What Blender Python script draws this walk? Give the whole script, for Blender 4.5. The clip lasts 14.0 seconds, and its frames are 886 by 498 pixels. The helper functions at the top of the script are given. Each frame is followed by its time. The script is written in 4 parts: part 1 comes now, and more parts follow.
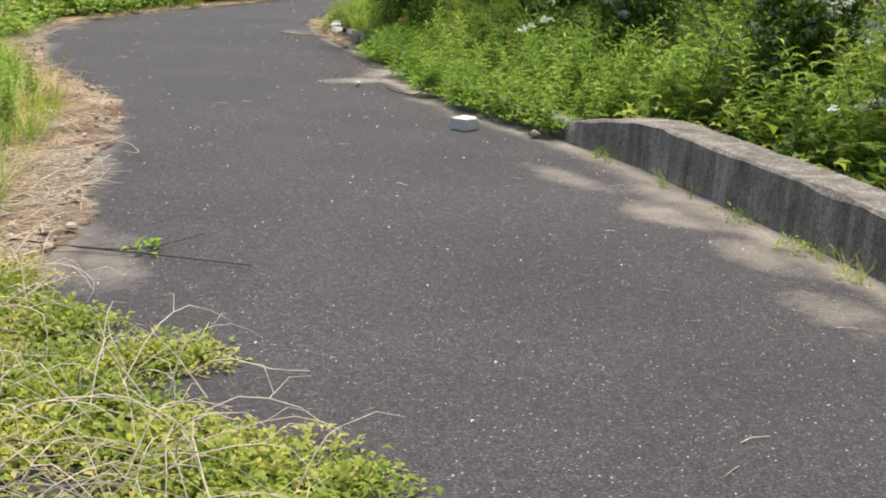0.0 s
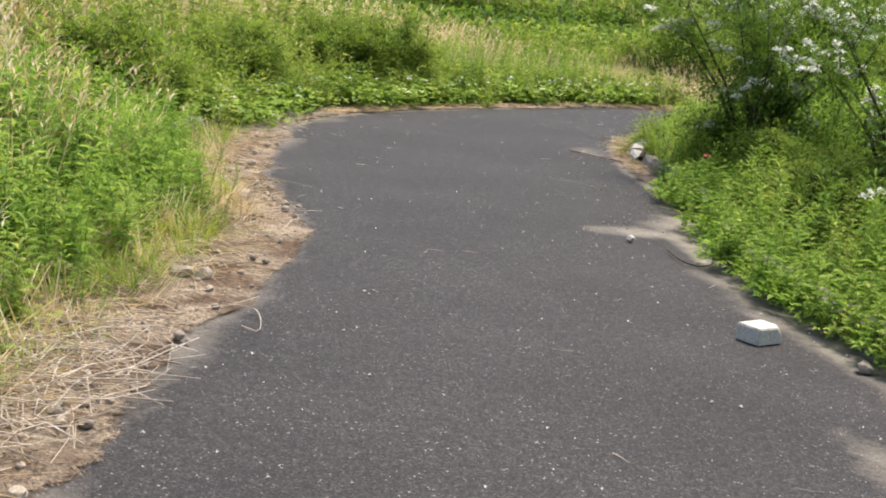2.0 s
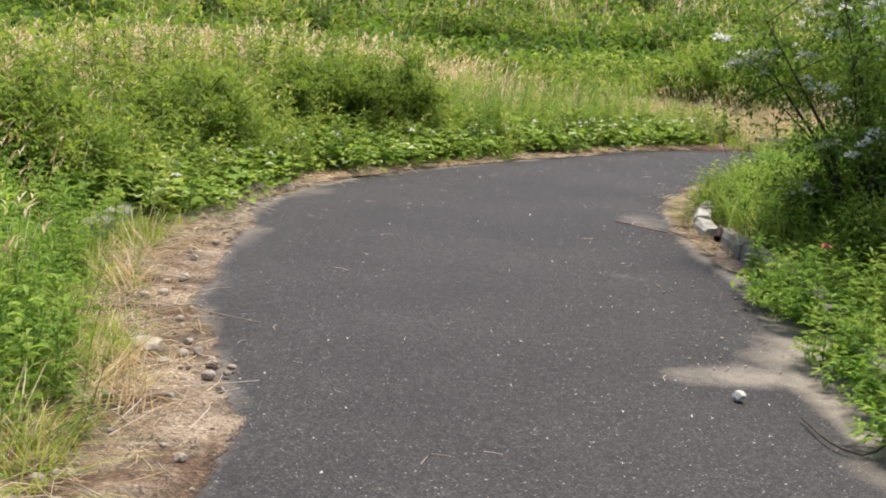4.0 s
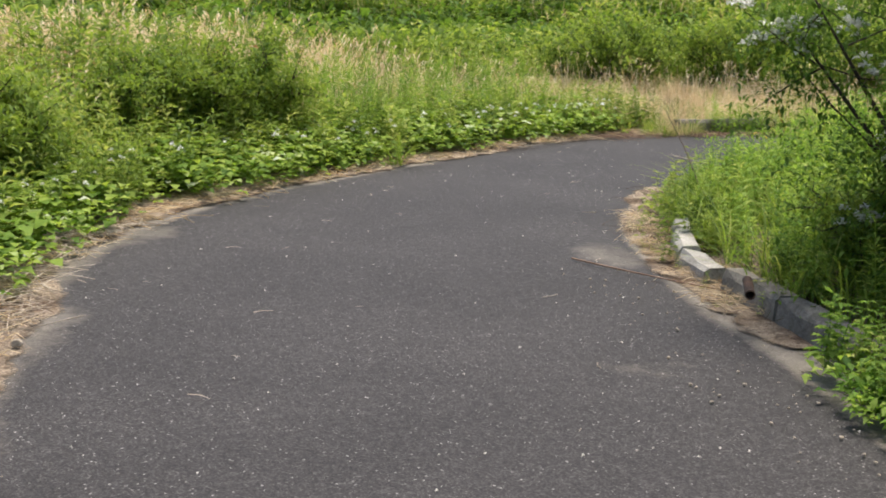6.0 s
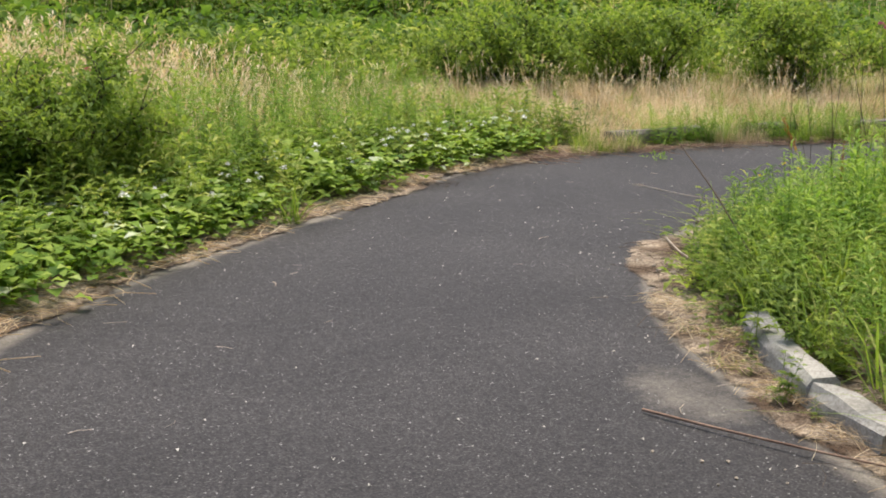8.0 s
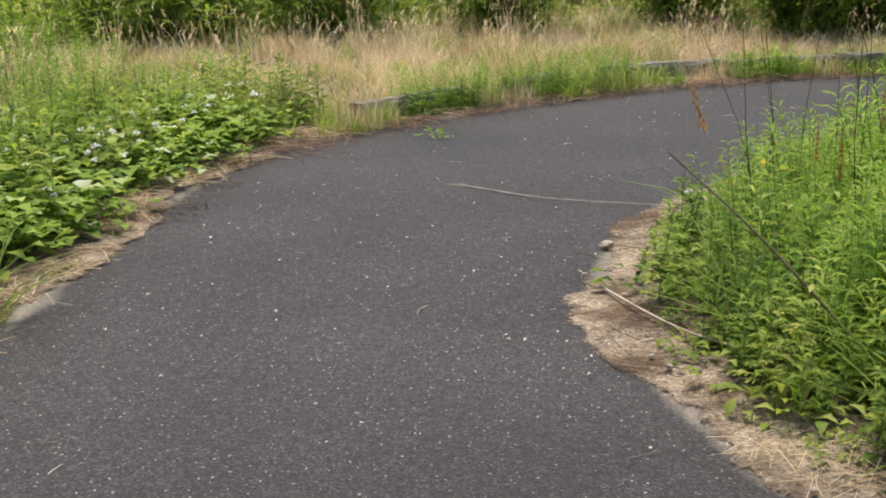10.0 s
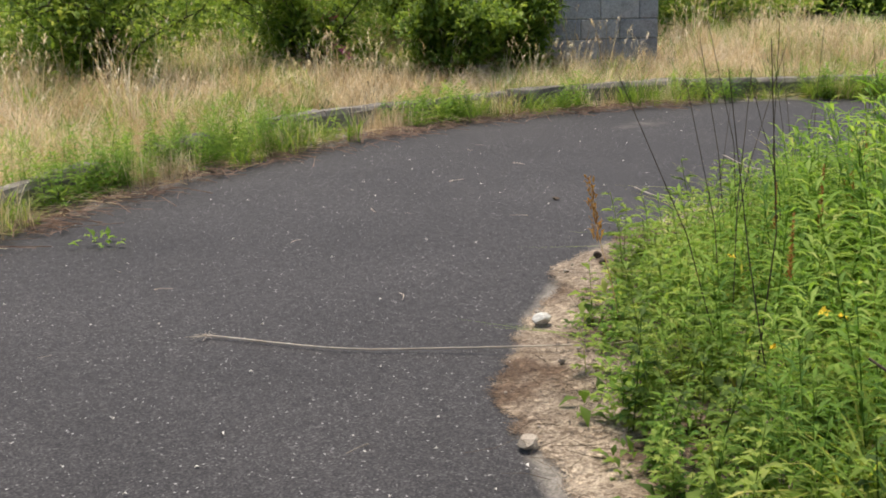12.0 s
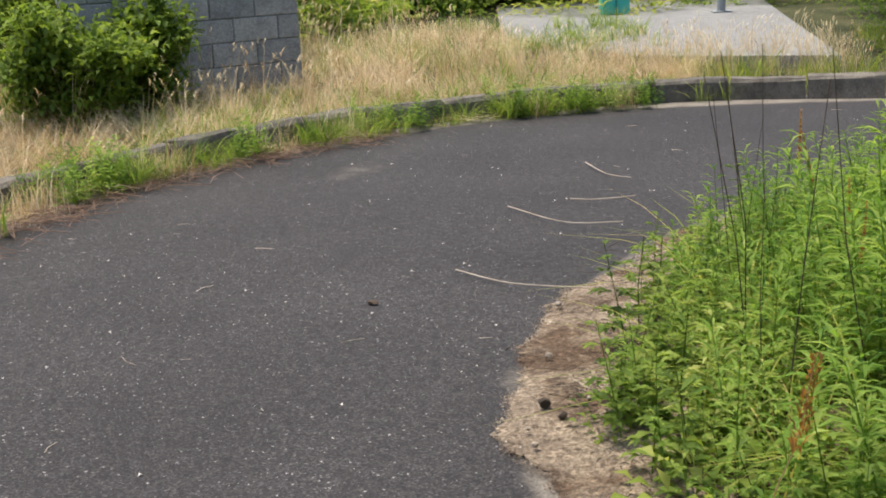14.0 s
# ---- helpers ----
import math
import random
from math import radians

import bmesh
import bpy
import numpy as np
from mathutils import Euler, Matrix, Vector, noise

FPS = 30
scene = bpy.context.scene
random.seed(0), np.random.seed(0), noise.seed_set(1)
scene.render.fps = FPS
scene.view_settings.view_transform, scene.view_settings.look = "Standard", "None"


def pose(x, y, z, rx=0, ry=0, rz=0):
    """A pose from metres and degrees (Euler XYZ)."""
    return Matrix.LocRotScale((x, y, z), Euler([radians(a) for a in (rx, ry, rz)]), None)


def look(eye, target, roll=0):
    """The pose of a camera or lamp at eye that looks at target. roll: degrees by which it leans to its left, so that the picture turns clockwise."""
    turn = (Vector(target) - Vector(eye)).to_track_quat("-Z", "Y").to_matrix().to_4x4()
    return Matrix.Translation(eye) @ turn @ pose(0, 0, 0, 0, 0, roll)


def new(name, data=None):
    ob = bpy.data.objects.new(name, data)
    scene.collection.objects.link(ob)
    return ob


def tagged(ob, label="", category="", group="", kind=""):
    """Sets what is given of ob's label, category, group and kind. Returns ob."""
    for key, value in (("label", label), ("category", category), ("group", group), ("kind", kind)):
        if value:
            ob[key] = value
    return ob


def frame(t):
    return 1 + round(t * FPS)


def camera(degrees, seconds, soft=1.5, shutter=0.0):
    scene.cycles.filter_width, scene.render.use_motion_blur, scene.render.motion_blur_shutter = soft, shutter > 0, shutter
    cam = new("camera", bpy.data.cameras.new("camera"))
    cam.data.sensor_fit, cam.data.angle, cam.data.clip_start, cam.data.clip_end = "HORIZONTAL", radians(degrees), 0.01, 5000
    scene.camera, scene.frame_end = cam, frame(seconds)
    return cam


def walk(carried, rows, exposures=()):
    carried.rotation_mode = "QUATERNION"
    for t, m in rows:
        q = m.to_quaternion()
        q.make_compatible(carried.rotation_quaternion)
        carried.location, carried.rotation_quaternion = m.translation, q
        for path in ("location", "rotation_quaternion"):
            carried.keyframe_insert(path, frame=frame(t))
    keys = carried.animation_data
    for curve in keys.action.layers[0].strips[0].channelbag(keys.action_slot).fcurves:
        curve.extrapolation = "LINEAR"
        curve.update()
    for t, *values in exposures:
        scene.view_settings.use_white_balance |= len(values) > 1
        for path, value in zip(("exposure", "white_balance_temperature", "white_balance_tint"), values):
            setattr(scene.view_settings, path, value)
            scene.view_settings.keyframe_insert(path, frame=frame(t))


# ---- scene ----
cam = camera(37.86, 14.0, soft=1.9)
PATH = [
    (0, (0.041, -0.027, 1.487), (0.9763, 1.6682, 0.9836), 1.78),
    (0.5, (0.519, 0.488, 1.491), (1.2529, 2.2803, 0.9910), 2.12),
    (1, (0.929, 1.100, 1.476), (1.5852, 2.9353, 1.0273), 3.73),
    (1.5, (1.262, 1.759, 1.514), (1.8308, 3.6335, 1.1092), 3.11),
    (2, (1.599, 2.429, 1.504), (2.0738, 4.3317, 1.1087), 6.11),
    (2.5, (1.838, 3.121, 1.547), (2.3356, 5.0128, 1.1316), 3.08),
    (3, (2.059, 3.832, 1.589), (2.4705, 5.7462, 1.1828), 4.21),
    (3.2, (2.121, 4.132, 1.580), (2.5455, 6.0482, 1.1970), 3.91),
    (5.3, (2.589, 7.212, 1.536), (3.0651, 9.1258, 1.2041), 4.35),
    (5.5, (2.628, 7.515, 1.496), (3.1726, 9.4149, 1.1897), 4.18),
    (6, (2.720, 8.273, 1.494), (3.3844, 10.1201, 1.1080), 2.22),
    (6.2, (2.786, 8.600, 1.488), (3.4544, 10.4437, 1.0937), 1.67),
    (6.5, (2.829, 9.082, 1.498), (3.5197, 10.9110, 1.0740), 3.08),
    (7, (2.910, 9.799, 1.500), (3.7116, 11.5739, 1.0445), 2.11),
    (7.5, (3.057, 10.560, 1.514), (3.9055, 12.3142, 1.0640), 2.15),
    (7.7, (3.121, 10.871, 1.500), (3.9917, 12.6266, 1.0991), 1.22),
    (9.8, (3.922, 14.293, 1.521), (5.2211, 15.7316, 1.0268), 0.70),
    (10, (4.004, 14.584, 1.455), (5.3911, 15.9386, 0.9634), -0.86),
    (10.5, (4.288, 15.202, 1.444), (5.8014, 16.4230, 0.9749), 0.28),
    (11, (4.587, 15.819, 1.446), (6.1849, 16.9204, 0.9633), -0.07),
    (11.5, (4.897, 16.395, 1.416), (6.6197, 17.2747, 0.9100), -0.08),
    (12, (5.288, 16.928, 1.443), (7.0839, 17.6708, 0.9719), -0.89),
    (12.5, (5.685, 17.422, 1.456), (7.5586, 17.9455, 0.9945), -1.85),
    (13, (6.144, 17.884, 1.452), (8.0496, 18.3212, 1.0288), -1.19),
    (13.5, (6.629, 18.329, 1.457), (8.5600, 18.5259, 0.9745), -0.75),
    (14, (7.091, 18.717, 1.450), (9.0324, 18.7324, 0.9690), -2.84),
]
walk(cam, [(t, look(eye, target, roll)) for t, eye, target, roll in PATH], [(0, 0.62), (3, 0.52), (7, 0.42), (11, 0.34), (14, 0.34)])

# ---- light ----
SUN_EL, SUN_AZ = radians(72), radians(42)
world = bpy.data.worlds.new("sky")
scene.world = world
world.use_nodes = True
wn = world.node_tree.nodes
wn.clear()
sky = wn.new("ShaderNodeTexSky")
sky.sky_type, sky.sun_disc = "NISHITA", False
sky.sun_elevation, sky.sun_rotation = SUN_EL, SUN_AZ
sky.dust_density, sky.air_density = 3.0, 1.0
bg = wn.new("ShaderNodeBackground")
bg.inputs["Strength"].default_value = 0.15
wout = wn.new("ShaderNodeOutputWorld")
world.node_tree.links.new(sky.outputs[0], bg.inputs[0])
world.node_tree.links.new(bg.outputs[0], wout.inputs[0])
sun = new("sun", bpy.data.lights.new("sun", "SUN"))
sun.data.energy, sun.data.angle, sun.data.color = 4.0, radians(28), (1.0, 0.91, 0.78)
sun_way = Vector((math.sin(SUN_AZ) * math.cos(SUN_EL), math.cos(SUN_AZ) * math.cos(SUN_EL), math.sin(SUN_EL)))
sun.matrix_world = look((0, 0, 20), Vector((0, 0, 20)) - sun_way)

# ---- materials ----
def mat(name, rough=0.9):
    m = bpy.data.materials.new(name)
    m.use_nodes = True
    nt = m.node_tree
    b = nt.nodes["Principled BSDF"]
    b.inputs["Roughness"].default_value = rough
    b.inputs["Specular IOR Level"].default_value = 0.3
    return m, nt, b

def node(nt, kind, **values):
    n = nt.nodes.new(kind)
    for key, v in values.items():
        n.inputs[key.replace("_", " ")].default_value = v
    return n

def ramp(nt, src, stops):
    r = nt.nodes.new("ShaderNodeValToRGB")
    els = r.color_ramp.elements
    while len(els) < len(stops):
        els.new(0.5)
    for e, (p, c) in zip(els, stops):
        e.position, e.color = p, (*c, 1) if len(c) == 3 else c
    nt.links.new(src, r.inputs[0])
    return r.outputs[0]

def coords(nt):
    return nt.nodes.new("ShaderNodeTexCoord").outputs["Object"]

def noise_tex(nt, scale, detail=4.0, rough=0.6, vec=None):
    n = node(nt, "ShaderNodeTexNoise", Scale=scale, Detail=detail, Roughness=rough)
    nt.links.new(vec if vec else coords(nt), n.inputs["Vector"])
    return n.outputs["Fac"]

def mix(nt, fac, a, b, kind="MIX"):
    m = nt.nodes.new("ShaderNodeMix")
    m.data_type, m.blend_type = "RGBA", kind
    for socket, v in ((m.inputs[0], fac), (m.inputs[6], a), (m.inputs[7], b)):
        if hasattr(v, "is_linked"):
            nt.links.new(v, socket)
        elif isinstance(v, tuple):
            socket.default_value = (*v, 1)
        else:
            socket.default_value = v
    return m.outputs[2]

def calc(nt, op, a, b=None, c=None):
    m = nt.nodes.new("ShaderNodeMath")
    m.operation = op
    for s, v in zip(m.inputs, (a, b, c)):
        if v is None:
            continue
        if hasattr(v, "is_linked"):
            nt.links.new(v, s)
        else:
            s.default_value = v
    return m.outputs[0]

def bump(nt, b, height, strength, dist):
    n = node(nt, "ShaderNodeBump", Strength=strength, Distance=dist)
    nt.links.new(height, n.inputs["Height"])
    nt.links.new(n.outputs[0], b.inputs["Normal"])

def sand_colour(nt):
    base = ramp(nt, noise_tex(nt, 3.0, 6), [(0.3, (0.22, 0.178, 0.14)), (0.7, (0.47, 0.395, 0.31))])
    grit = ramp(nt, noise_tex(nt, 90, 3, 0.8), [(0.35, (0.45, 0.4, 0.36)), (0.62, (1.2, 1.2, 1.15))])
    return mix(nt, 1.0, base, grit, "MULTIPLY")

def asphalt_material():
    m, nt, b = mat("worn_asphalt", 0.85)
    co = coords(nt)
    grains = node(nt, "ShaderNodeTexVoronoi", Scale=165.0)
    nt.links.new(co, grains.inputs["Vector"])
    sep = nt.nodes.new("ShaderNodeSeparateColor")
    nt.links.new(grains.outputs["Color"], sep.inputs[0])
    stone = ramp(nt, sep.outputs[0], [(0.0, (0.017, 0.016, 0.0168)), (0.5, (0.0325, 0.031, 0.0318)), (0.85, (0.053, 0.051, 0.0515)), (0.97, (0.074, 0.071, 0.071)), (0.994, (0.11, 0.106, 0.104)), (0.9975, (0.34, 0.335, 0.325))])
    wide = ramp(nt, noise_tex(nt, 0.8, 5), [(0.3, (0.80, 0.785, 0.79)), (0.7, (1.22, 1.195, 1.18))])
    col = mix(nt, 1.0, stone, wide, "MULTIPLY")
    fine = ramp(nt, noise_tex(nt, 22, 4, 0.75), [(0.3, (0.68, 0.68, 0.69)), (0.7, (1.28, 1.27, 1.26))])
    col = mix(nt, 1.0, col, fine, "MULTIPLY")
    # dust and washed-in sand that lies along the verges
    edge = nt.nodes.new("ShaderNodeAttribute")
    edge.attribute_name = "dust"
    wob = calc(nt, "ADD", noise_tex(nt, 2.2, 6, 0.65), calc(nt, "MULTIPLY", noise_tex(nt, 40, 3, 0.7), 0.35))
    lying = calc(nt, "MULTIPLY_ADD", wob, 0.9, calc(nt, "SUBTRACT", edge.outputs["Fac"], 1.13))
    lying = calc(nt, "MULTIPLY", lying, 2.1)
    clamp = nt.nodes.new("ShaderNodeClamp")
    nt.links.new(lying, clamp.inputs[0])
    silt = mix(nt, 1.0, ramp(nt, noise_tex(nt, 4.0, 5), [(0.3, (0.20, 0.175, 0.145)), (0.7, (0.36, 0.325, 0.275))]), ramp(nt, noise_tex(nt, 110, 3, 0.8), [(0.35, (0.5, 0.48, 0.45)), (0.62, (1.15, 1.15, 1.15))]), "MULTIPLY")
    col = mix(nt, calc(nt, "MULTIPLY", clamp.outputs[0], 0.8), col, silt)
    nt.links.new(col, b.inputs["Base Color"])
    bump(nt, b, grains.outputs["Distance"], 0.3, 0.003)
    return m

def soil_material():
    m, nt, b = mat("sandy_soil", 0.95)
    dark = ramp(nt, noise_tex(nt, 2.6, 6), [(0.40, (0.36, 0.28, 0.23)), (0.54, (1.0, 1.0, 1.0))])
    crumbs = node(nt, "ShaderNodeTexVoronoi", Scale=55.0)
    nt.links.new(coords(nt), crumbs.inputs["Vector"])
    sep = nt.nodes.new("ShaderNodeSeparateColor")
    nt.links.new(crumbs.outputs["Color"], sep.inputs[0])
    crumb = ramp(nt, sep.outputs[0], [(0.0, (0.42, 0.36, 0.32)), (0.25, (0.85, 0.82, 0.8)), (0.85, (1.05, 1.03, 1.0)), (0.97, (1.5, 1.47, 1.42))])
    col = mix(nt, 0.9, sand_colour(nt), dark, "MULTIPLY")
    nt.links.new(mix(nt, 0.8, col, crumb, "MULTIPLY"), b.inputs["Base Color"])
    bump(nt, b, calc(nt, "ADD", noise_tex(nt, 45, 5, 0.8), calc(nt, "MULTIPLY", crumbs.outputs["Distance"], 0.6)), 0.9, 0.016)
    thick = nt.nodes.new("ShaderNodeAttribute")
    thick.attribute_name = "cover"
    grainy = calc(nt, "ADD", calc(nt, "MULTIPLY", noise_tex(nt, 120, 3, 0.8), 0.9), calc(nt, "MULTIPLY", noise_tex(nt, 9, 4, 0.7), 0.6))
    there = calc(nt, "GREATER_THAN", calc(nt, "ADD", thick.outputs["Fac"], grainy), 1.02)
    nt.links.new(there, b.inputs["Alpha"])
    return m

def earth_material():
    m, nt, b = mat("overgrown_earth", 1.0)
    nt.links.new(ramp(nt, noise_tex(nt, 2.0, 6), [(0.35, (0.035, 0.04, 0.016)), (0.55, (0.07, 0.075, 0.03)), (0.75, (0.13, 0.105, 0.055))]), b.inputs["Base Color"])
    bump(nt, b, noise_tex(nt, 20, 5), 1.0, 0.05)
    return m

def concrete_material(name, lo, hi, stain=0.5, relief=0.012):
    m, nt, b = mat(name, 0.92)
    co = coords(nt)
    base = ramp(nt, noise_tex(nt, 5.0, 8, 0.7), [(0.3, lo), (0.7, hi)])
    spots = ramp(nt, noise_tex(nt, 70, 4, 0.8), [(0.35, (0.55, 0.53, 0.5)), (0.6, (1.1, 1.1, 1.1))])
    col = mix(nt, 0.8, base, spots, "MULTIPLY")
    moss = ramp(nt, noise_tex(nt, 9.0, 6, 0.75), [(0.5, (0, 0, 0)), (0.62, (1, 1, 1))])
    col = mix(nt, calc(nt, "MULTIPLY", moss, stain), col, (0.055, 0.05, 0.035))
    rnd = nt.nodes.new("ShaderNodeObjectInfo").outputs["Random"]
    col = mix(nt, 1.0, col, ramp(nt, rnd, [(0, (0.8, 0.8, 0.8)), (1, (1.12, 1.1, 1.06))]), "MULTIPLY")
    nt.links.new(col, b.inputs["Base Color"])
    bump(nt, b, noise_tex(nt, 60, 6, 0.8), 0.7, relief)
    return m

def cast_material():
    m, nt, b = mat("cast_kerb_concrete", 0.92)
    base = ramp(nt, noise_tex(nt, 4.0, 8, 0.7), [(0.3, (0.16, 0.145, 0.125)), (0.7, (0.36, 0.34, 0.31))])
    pits = ramp(nt, noise_tex(nt, 55, 4, 0.8), [(0.38, (0.4, 0.38, 0.35)), (0.56, (1.1, 1.1, 1.1))])
    col = mix(nt, 0.8, base, pits, "MULTIPLY")
    runs = nt.nodes.new("ShaderNodeMapping")
    runs.inputs["Scale"].default_value = (9, 9, 0.9)
    nt.links.new(coords(nt), runs.inputs["Vector"])
    streak = ramp(nt, noise_tex(nt, 1.0, 5, 0.7, runs.outputs[0]), [(0.4, (0.5, 0.46, 0.4)), (0.6, (1.1, 1.1, 1.1))])
    col = mix(nt, 0.7, col, streak, "MULTIPLY")
    nt.links.new(col, b.inputs["Base Color"])
    bump(nt, b, noise_tex(nt, 40, 6, 0.8), 0.9, 0.02)
    return m

def leaf_material(name, stops, glow=0.35, rough=0.65, tint=(1.55, 1.55, 0.95)):
    """Foliage: colour differs from leaf to leaf and patch to patch; light passes through."""
    m, nt, b = mat(name, rough)
    b.inputs["Specular IOR Level"].default_value = 0.18
    isl = nt.nodes.new("ShaderNodeNewGeometry").outputs["Random Per Island"]
    patch = noise_tex(nt, 1.6, 3)
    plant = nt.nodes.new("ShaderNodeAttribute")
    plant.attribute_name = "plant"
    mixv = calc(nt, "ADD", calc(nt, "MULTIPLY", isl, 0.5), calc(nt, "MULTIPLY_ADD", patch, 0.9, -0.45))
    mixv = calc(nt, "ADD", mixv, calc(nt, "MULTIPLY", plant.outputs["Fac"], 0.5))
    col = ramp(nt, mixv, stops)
    nt.links.new(col, b.inputs["Base Color"])
    tr = nt.nodes.new("ShaderNodeBsdfTranslucent")
    nt.links.new(mix(nt, 1.0, col, tint, "MULTIPLY"), tr.inputs[0])
    ms = nt.nodes.new("ShaderNodeMixShader")
    ms.inputs[0].default_value = glow
    nt.links.new(b.outputs[0], ms.inputs[1])
    nt.links.new(tr.outputs[0], ms.inputs[2])
    nt.links.new(ms.outputs[0], nt.nodes["Material Output"].inputs[0])
    return m

def plain_material(name, lo, hi, scale=12.0, rough=0.8):
    m, nt, b = mat(name, rough)
    nt.links.new(ramp(nt, noise_tex(nt, scale, 5), [(0.3, lo), (0.7, hi)]), b.inputs["Base Color"])
    bump(nt, b, noise_tex(nt, scale * 6, 4), 0.4, 0.004)
    return m

ASPHALT = asphalt_material()
SOIL = soil_material()
EARTH = earth_material()
CONCRETE = concrete_material("weathered_concrete", (0.13, 0.12, 0.105), (0.30, 0.285, 0.26))
PALE_CONCRETE = concrete_material("pale_concrete", (0.30, 0.29, 0.27), (0.48, 0.47, 0.45), 0.2)
CAST = cast_material()
DARK_CONCRETE = concrete_material("mossy_grey_concrete", (0.12, 0.108, 0.092), (0.25, 0.23, 0.20), 0.5)
PAD = concrete_material("worn_pad_concrete", (0.2, 0.205, 0.21), (0.32, 0.325, 0.33), 0.2)
BLOCK = concrete_material("concrete_block", (0.38, 0.375, 0.37), (0.55, 0.545, 0.535), 0.25)
MORTAR = concrete_material("mortar", (0.2, 0.2, 0.195), (0.3, 0.3, 0.29), 0.3)
STONE = concrete_material("broken_stone", (0.28, 0.24, 0.19), (0.55, 0.48, 0.40), 0.1, 0.001)
WHITE_STONE = concrete_material("whitewashed_block", (0.55, 0.53, 0.48), (0.78, 0.76, 0.71), 0.12, 0.002)
GREEN = leaf_material("fresh_leaf", [(0.05, (0.05, 0.09, 0.018)), (0.4, (0.14, 0.215, 0.036)), (0.7, (0.25, 0.325, 0.06)), (0.92, (0.39, 0.41, 0.13))], 0.42)
BRIGHT = leaf_material("bright_weed_leaf", [(0.05, (0.055, 0.125, 0.02)), (0.45, (0.165, 0.28, 0.042)), (0.85, (0.32, 0.415, 0.095)), (0.97, (0.44, 0.46, 0.16))], 0.45)
DARK = leaf_material("dark_shrub_leaf", [(0.05, (0.035, 0.068, 0.015)), (0.5, (0.095, 0.175, 0.028)), (0.9, (0.21, 0.29, 0.055))], 0.4, 0.7)
YELLOW = leaf_material("yellow_green_leaf", [(0.05, (0.10, 0.16, 0.025)), (0.5, (0.24, 0.30, 0.05)), (0.8, (0.42, 0.42, 0.10)), (0.95, (0.56, 0.44, 0.2))], 0.4)
IVY = leaf_material("broad_vine_leaf", [(0.05, (0.06, 0.13, 0.016)), (0.45, (0.17, 0.27, 0.035)), (0.75, (0.30, 0.39, 0.07)), (0.9, (0.38, 0.47, 0.18)), (0.97, (0.55, 0.6, 0.45))], 0.4)
STRAW = leaf_material("dry_straw", [(0.05, (0.31, 0.21, 0.115)), (0.35, (0.60, 0.455, 0.27)), (0.85, (0.88, 0.78, 0.58))], 0.32, 0.75, (1.25, 1.17, 0.95))
SORREL = leaf_material("rusty_seed_head", [(0.1, (0.22, 0.10, 0.03)), (0.9, (0.46, 0.25, 0.08))], 0.25, 0.8)
PETAL = leaf_material("white_petal", [(0.1, (0.7, 0.7, 0.65)), (0.9, (0.85, 0.85, 0.82))], 0.3, 0.6, (1.0, 1.0, 1.0))
TWIG = plain_material("dead_stem", (0.045, 0.03, 0.02), (0.12, 0.085, 0.055), 9)
PALE_TWIG = plain_material("bleached_stalk", (0.36, 0.29, 0.22), (0.62, 0.54, 0.44), 9)
RUST_STALK = plain_material("reddish_stalk", (0.16, 0.09, 0.06), (0.36, 0.24, 0.17), 9)
BARK = plain_material("shrub_bark", (0.03, 0.022, 0.016), (0.085, 0.065, 0.045), 14)
RUST = plain_material("rusted_pipe", (0.03, 0.02, 0.015), (0.11, 0.06, 0.035), 14)
TEAL = plain_material("teal_plastic", (0.05, 0.42, 0.37), (0.08, 0.52, 0.45), 3, 0.5)
STEEL = plain_material("grey_painted_steel", (0.25, 0.27, 0.28), (0.38, 0.4, 0.41), 5, 0.5)
YELLOW_PETAL = plain_material("yellow_petal", (0.75, 0.5, 0.02), (0.85, 0.62, 0.05), 30)
MAGENTA = plain_material("magenta_petal", (0.6, 0.09, 0.3), (0.75, 0.22, 0.45), 30)
PINK_PETAL = plain_material("pink_petal", (0.6, 0.16, 0.18), (0.75, 0.3, 0.28), 30)

# ---- mesh helpers ----
def link(name, me, material, parent=None, label="", category="", group="", kind=""):
    ob = new(name, me)
    if not me.materials:
        me.materials.append(material)
    if parent:
        ob.parent = parent
    return tagged(ob, label, category, group, kind)

def part(name, bm, material, parent, label=""):
    me = bpy.data.meshes.new(name)
    bm.to_mesh(me)
    bm.free()
    return link(name, me, material, parent, label)

def array_mesh(name, verts, tris, smooth=False, plant=None):
    """A mesh from numpy arrays of corners and triangles."""
    me = bpy.data.meshes.new(name)
    me.vertices.add(len(verts))
    me.vertices.foreach_set("co", np.ascontiguousarray(verts, np.float32).ravel())
    me.loops.add(3 * len(tris))
    me.loops.foreach_set("vertex_index", np.ascontiguousarray(tris, np.int32).ravel())
    me.polygons.add(len(tris))
    me.polygons.foreach_set("loop_start", np.arange(0, 3 * len(tris), 3, dtype=np.int32))
    me.update(calc_edges=True)
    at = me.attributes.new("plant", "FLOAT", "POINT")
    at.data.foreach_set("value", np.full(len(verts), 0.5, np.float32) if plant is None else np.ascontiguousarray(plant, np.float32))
    if smooth:
        me.polygons.foreach_set("use_smooth", np.ones(len(tris), bool))
    return me

rng = np.random.default_rng(7)

